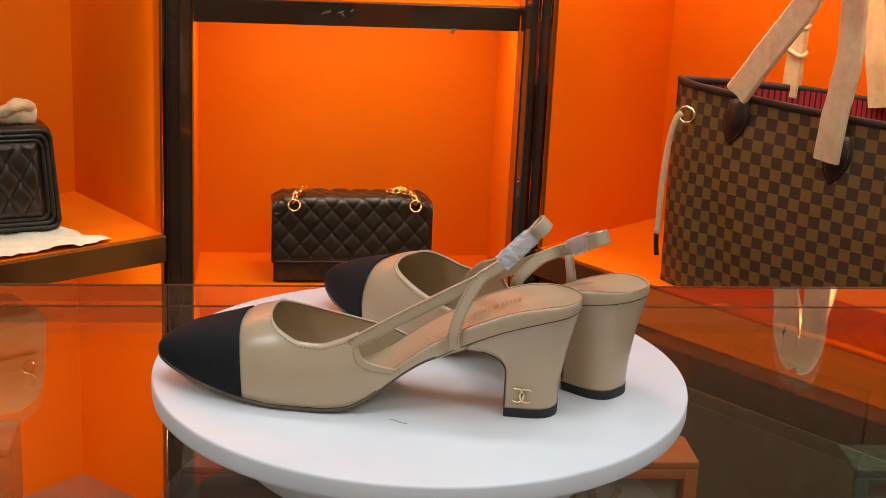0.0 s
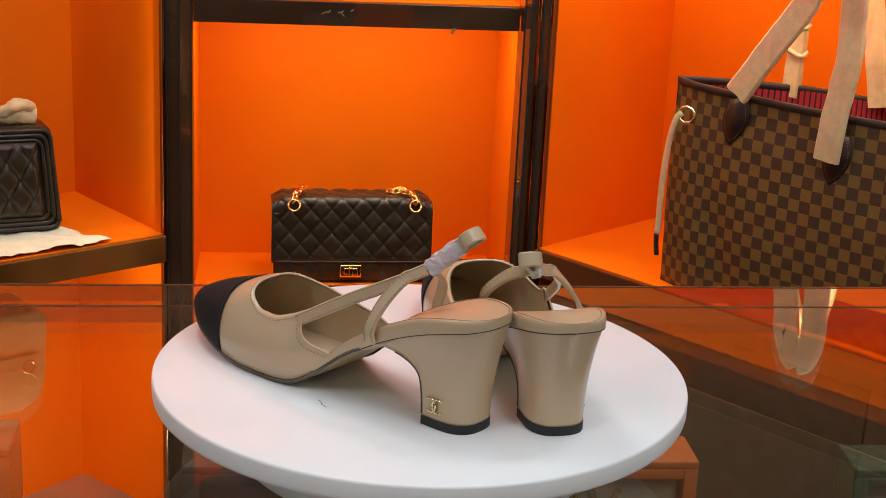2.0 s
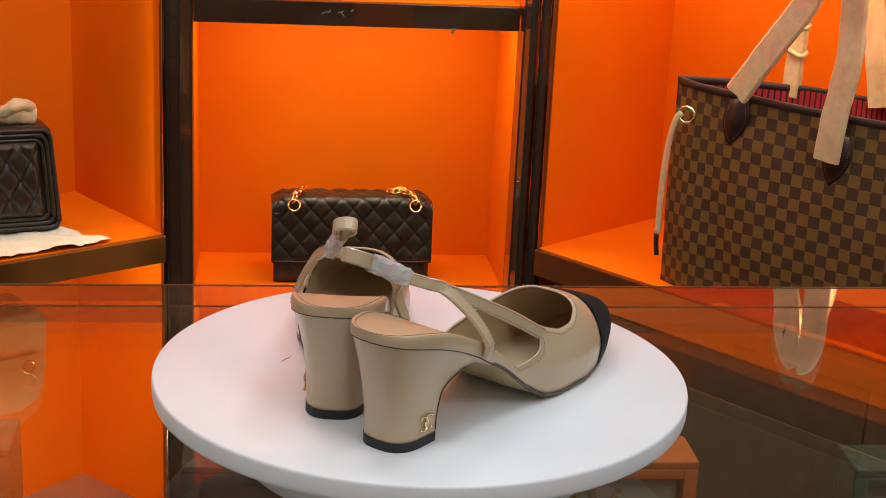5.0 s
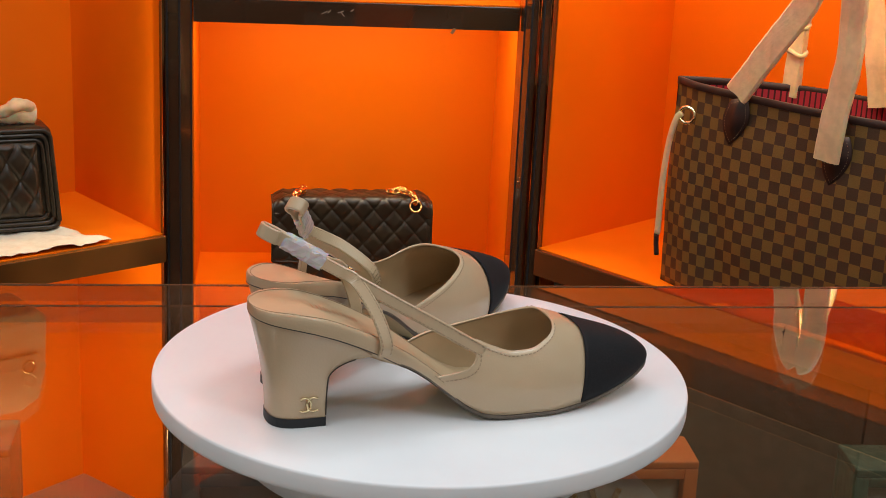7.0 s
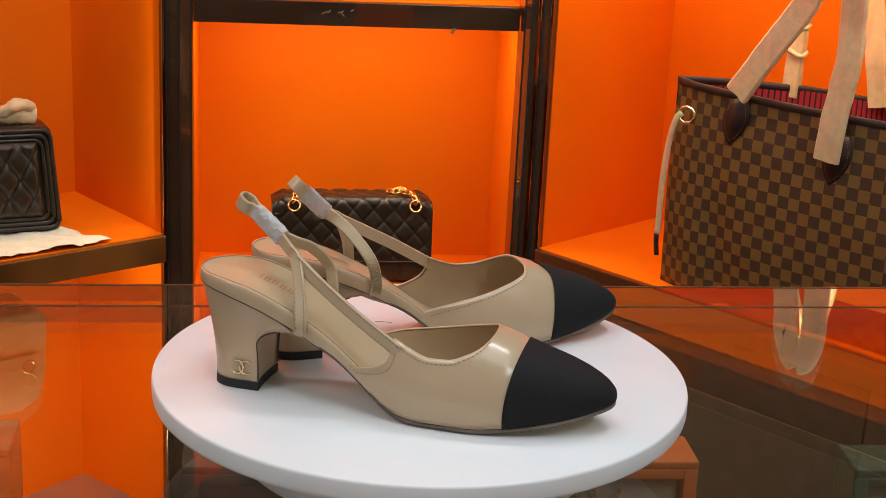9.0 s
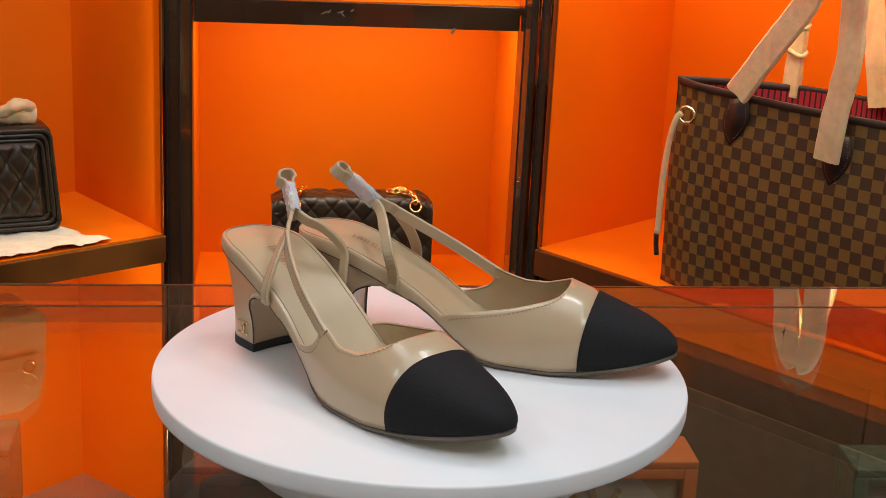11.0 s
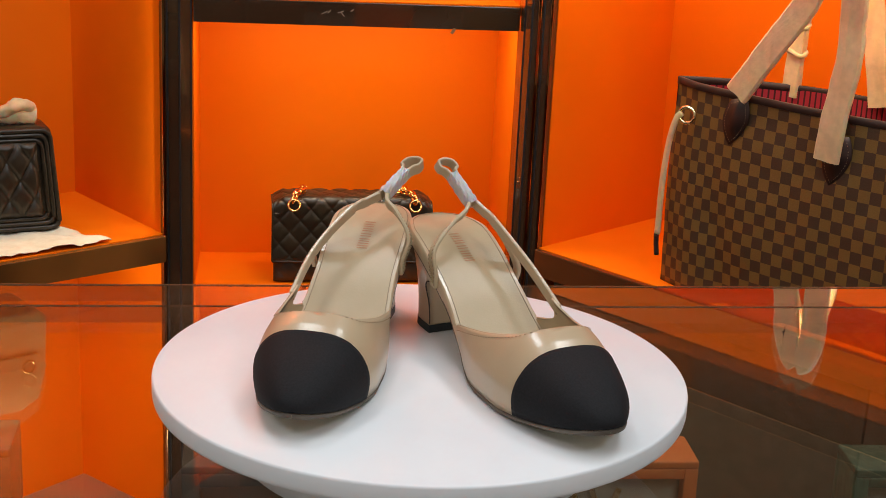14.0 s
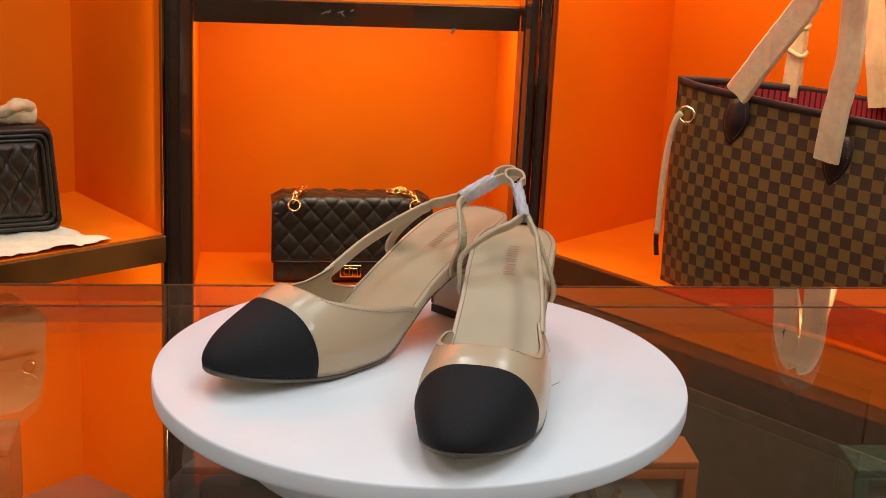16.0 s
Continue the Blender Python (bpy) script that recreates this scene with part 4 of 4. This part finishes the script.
    def side_rows(sd, inset=0.0, drop=0.0):
        rr = []
        stations = [THROAT - (THROAT - CUT) * (i / 30) ** 1.7 for i in range(31)] + [CUT - (CUT - WING) * (i / 16) ** 2 for i in range(1, 17)]
        for x in stations:
            top = inner_line(x) if sd < 0 else topline(x) if x >= CUT else wing_top(x)
            top = max(top, sole_low(x) + 0.0036)
            f1 = rise(x, top) if x < THROAT - 1e-6 else 1.0
            row = [upper_point(x, sd, f1 * k / n) for k in range(n + 1)]
            rr.append([Vector((p.x, bend(p.x) + (p.y - bend(p.x)) * (1 - inset), p.z - inset * 0.01)) for p in row])
        return rr
    for sd in (1, -1):
        grid(side_rows(sd), bm)
    bmesh.ops.remove_doubles(bm, verts=bm.verts[:], dist=1e-5)
    vamp = add("vamp", bm, BEIGE, label="smooth beige leather vamp")
    thick(vamp, 0.0008, 1.0)
    # lining inside the vamp
    bm = bmesh.new()
    grid([[Vector((p.x, bend(p.x) + (p.y - bend(p.x)) * 0.955, p.z - 0.0010)) for p in r] for r in arch_rows([THROAT + (0.2172 - THROAT) * math.sin(math.pi / 2 * i / 12) for i in range(13)], n)], bm)
    for sd in (1, -1):
        grid(side_rows(sd, 0.045), bm)
    bmesh.ops.remove_doubles(bm, verts=bm.verts[:], dist=1e-5)
    add("vamp_lining", bm, LINING, vamp, "beige leather lining")

    # toe cap
    tip = [CAPLINE - 0.0012 + (0.2178 - CAPLINE + 0.0012) * math.sin(math.pi / 2 * i / 26) for i in range(27)]
    rows = []
    for x, r in zip(tip, arch_rows(tip, n)):
        zb = sole_low(x) + 0.0032
        fade = max(0.0, 1 - (x - CAPLINE) / 0.02)
        row = []
        for p in r:
            hgt = min(max((p.z - zb) / max(ridge(x) - zb, 0.001), 0.0), 1.0)
            row.append(Vector((p.x + fade * (0.0045 * hgt ** 2 - 0.0005), bend(p.x) + (p.y - bend(p.x)) * (1.014 + 0.018 * fade), p.z + 0.0006 * min(1.0, hgt * 3) - 0.0015 * fade * hgt ** 2 )))
        rows.append(row)
    bm, vs = grid(rows)
    bm.faces.new(vs[-1])
    cap = add("toe_cap", bm, CAP, label="matt black fabric toe cap")
    thick(cap, 0.0005, 1.0)

    # piping and stitches along the throat
    edge = []
    for x in [THROAT - (THROAT - CUT) * (1 - i / 60) ** 2.2 for i in range(60)]:
        edge.append(upper_point(x, 1, rise(x, topline(x))))
    edge.append(upper_point(THROAT, 1, 1.0))
    for x in [THROAT - (THROAT - WING) * (i / 70) ** 1.8 for i in range(1, 71)]:
        edge.append(upper_point(x, -1, rise(x, max(inner_line(x), sole_low(x) + 0.0036))))
    loop_edge = edge
    bm = tube(loop_edge, 0.0007, 6)
    add("piping", bm, BEIGE, vamp, "rolled leather edge")
    for sd in (1, -1):
        bm = bmesh.new()
        line = []
        nr = []
        for i in range(160):
            x0 = CUT if sd > 0 else WING + 0.006
            x = x0 + (THROAT - 0.0012 - x0) * i / 159
            f = max(rise(x, topline(x) if sd > 0 else inner_line(x)) - 0.034, 0.05)
            p = upper_point(x, sd, f)
            d = upper_point(x, sd, min(f + 0.03, 1)) - upper_point(x, sd, f - 0.03)
            q = upper_point(x + 0.001, sd, f) - upper_point(x - 0.001, sd, f)
            nn = (q.cross(d) if sd < 0 else d.cross(q)).normalized()
            if nn.y * sd < 0:
                nn = -nn
            line.append(p + nn * 0.0009)
            nr.append(nn)
        dashes(line, lambda i, nr=nr: nr[i], 0.0015, 0.0022, bm)
        add("stitching", bm, THREAD, vamp, "fine brown stitches")

    # rolled edge and stitches round the side window
    border, below, facing = [], [], []
    for i in range(90):
        x = WING + (CUT - WING) * math.sin(math.pi / 2 * i / 89)
        z = max(wing_top(x), sole_low(x) + 0.0036)
        border.append(upper_point(x, 1, rise(x, z)) + Vector((0, 0.0004, 0)))
        q = upper_point(min(x + 0.0018 * (x - WING) / (CUT - WING), CUT + 0.002), 1, max(rise(x, z - 0.0021 * (1 - 0.55 * (i / 89) ** 4)), 0.03))
        below.append(q + Vector((0, 0.0010, 0)))
        facing.append(Vector((0, 1, 0.1)).normalized())
    add("window_edge", tube(border, 0.0007, 6), BEIGE, vamp, "rolled leather edge")
    bm = bmesh.new()
    line = []
    for a, b in zip(below, below[1:]):
        line += [a.lerp(b, k / 4) for k in range(4)]
    dashes(line, lambda i: facing[0], 0.0015, 0.0022, bm)
    add("stitching", bm, THREAD, vamp, "fine brown stitches")

    # straps: all lie with their width along the side plane
    tipp, wtop, wbot = [Vector(p) * MM for p in loop]

    def across(i, t):
        w = t.cross(Vector((0, 1, 0)))
        return w if w.length > 0.2 else Vector((0, 0, 1))

    strap_bm_thread = bmesh.new()
    for sd in (1, -1):
        o = Vector((0, sd * 0.0022, 0))
        a0 = upper_point(0.109, sd, rise(0.109, topline(0.109) - 0.0038))
        a1 = upper_point(CUT, sd, rise(CUT, topline(CUT) - 0.0036))
        join = Vector((0.0455, sd * 0.0110 + wbot.y * 0.55, 0.0735))
        front = smooth_path([a0, a1 + Vector((0, sd * 0.0006, 0)), Vector((0.083, sd * 0.0222, 0.0530)), Vector((0.063, sd * 0.0170 + wbot.y * 0.2, 0.0640)), join], 12)
        if sd > 0:
            add("side_strap", ribbon(front, across, 0.0068, 0.0022), BEIGE, label="thin beige leather strap", smooth=False)
        foot = smooth_path([Vector((0.0555, sd * 0.0262, 0.0395)), Vector((0.0560, sd * 0.0268, 0.0475)), Vector((0.0525, sd * (0.0205 if sd > 0 else 0.0275) + wbot.y * 0.2, 0.0605)), join + Vector((0, -0.0050 if sd < 0 else 0.0, -0.0015 if sd < 0 else 0.0)), (join + wbot) / 2 + Vector((0, sd * 0.0008, 0.0002)), wbot + o], 12)
        add("upright_strap", ribbon(foot, across, 0.0064, 0.0022), BEIGE if sd > 0 else LINING, label="beige leather strap sewn to the waist" if sd > 0 else "stitched elastic strap sewn to the waist", smooth=False)
        for path in (front, foot) if sd > 0 else (foot,):
            for side in (-1, 1):
                line = []
                for i, p in enumerate(path):
                    t = (path[min(i + 1, len(path) - 1)] - path[max(i - 1, 0)]).normalized()
                    line.append(p + across(i, t).normalized() * side * 0.0024 + Vector((0, sd * 0.0012, 0)))
                fine = [line[0].lerp(line[0], 0)]
                for a, b in zip(line, line[1:]):
                    fine += [a.lerp(b, k / 6) for k in range(1, 7)]
                dashes(fine, lambda i, sd=sd: Vector((0, sd, 0)), 0.0015, 0.0022, strap_bm_thread)
        if sd < 0:
            zig = []
            for i, p in enumerate(foot[4:]):
                t = (foot[min(i + 5, len(foot) - 1)] - foot[i + 3]).normalized()
                zig.append(p + across(i, t).normalized() * (0.0023 if i % 2 else -0.0023) + Vector((0, sd * 0.0012, 0)))
            add("elastic_zigzag", tube(zig, 0.0004, 5), SOLE, label="raised pale zigzag stitches")
    add("strap_stitching", strap_bm_thread, THREAD, label="fine brown stitches")
    d = (tipp - wtop)
    lat = Vector((0, 1, 0))
    wide = d.cross(lat).normalized()
    back = smooth_path([wbot + lat * 0.0018, wtop + lat * 0.0022, wtop + d * 0.45 + lat * 0.0052, wtop + d * 0.85 + lat * 0.0044, tipp, wtop + d * 0.85 - lat * 0.0044, wtop + d * 0.45 - lat * 0.0052, wtop - lat * 0.0022, wbot - lat * 0.0018], 10)
    add("back_loop", ribbon(back, lambda i, t: wide, 0.0074, 0.0018), BEIGE, label="beige leather back strap folded into a loop", smooth=False)
    # clear film wound round the strap
    rows = []
    rnd = random.Random(5)
    for i in range(13):
        c = wbot.lerp(wtop, i / 12)
        t = (wtop - wbot).normalized()
        w = across(0, t).normalized()
        nn = t.cross(w)
        rows.append([c + t * rnd.uniform(-0.0004, 0.0004) + (w * 0.0047 * math.copysign(abs(math.cos(a)) ** 0.6, math.cos(a)) + nn * 0.0032 * math.copysign(abs(math.sin(a)) ** 0.7, math.sin(a))) * (1 + rnd.uniform(-0.11, 0.11)) for a in [2 * math.pi * k / 18 for k in range(18)]])
    bm, _ = grid(rows, closed=True)
    add("film_wrap", bm, FILM, label="crinkled clear protective film", smooth=False)
    # foil print on the insole, unreadable bars
    bm = bmesh.new()
    tx = 0.024
    for k, (w, g) in enumerate(((0.0034, 0.0012), (0.0030, 0.0012), (0.0034, 0.0012), (0.0032, 0.0012), (0.0026, 0.0012), (0.0024, 0.0012))):
        for a, b in ((tx, tx + 0.0007), (tx + w - 0.0007, tx + w)):
            q = []
            for x, y in ((a, -0.0032), (b, -0.0032), (b, 0.0032), (a, 0.0032)):
                zt = insole_high(x) - 0.0006 * (1 - (y / half_width(x)) ** 2) - 0.0002
                q.append(bm.verts.new((x, y, zt)))
            bm.faces.new(q)
        tx += w + g
    add("foil_mark", bm, PRINT, insole, "coppery foil print bars", False)
    return shoe


left_shoe = make_shoe("beige leather slingback shoe with black toe cap, logo side outward", 1, ((13, -4, 102), (20, -1, 95), (35, 6, 80.5)))
right_shoe = make_shoe("beige leather slingback shoe with black toe cap, standing on the turntable", -1, ((3, -23, 95), (14, -18.5, 90), (33, -9, 79.5)))


def disc_pose(o, heading, t):
    """A shoe's pose on the platter after t seconds."""
    turn = Matrix.Rotation(radians(-17.08 * t), 4, "Z")
    return turn @ pose(o[0], o[1], DISC_Z, 0, 0, heading)


def motions():
    times = [0.5 * k for k in range(33)]
    walk(platter, [(t, pose(0, 0, 0, 0, 0, -17.08 * t)) for t in times])
    walk(left_shoe, [(t, disc_pose((0.0748, -0.0498), 175.0, t)) for t in times])
    walk(right_shoe, [(t, disc_pose((0.1096, -0.0283), 140.3, t)) for t in times])


motions()
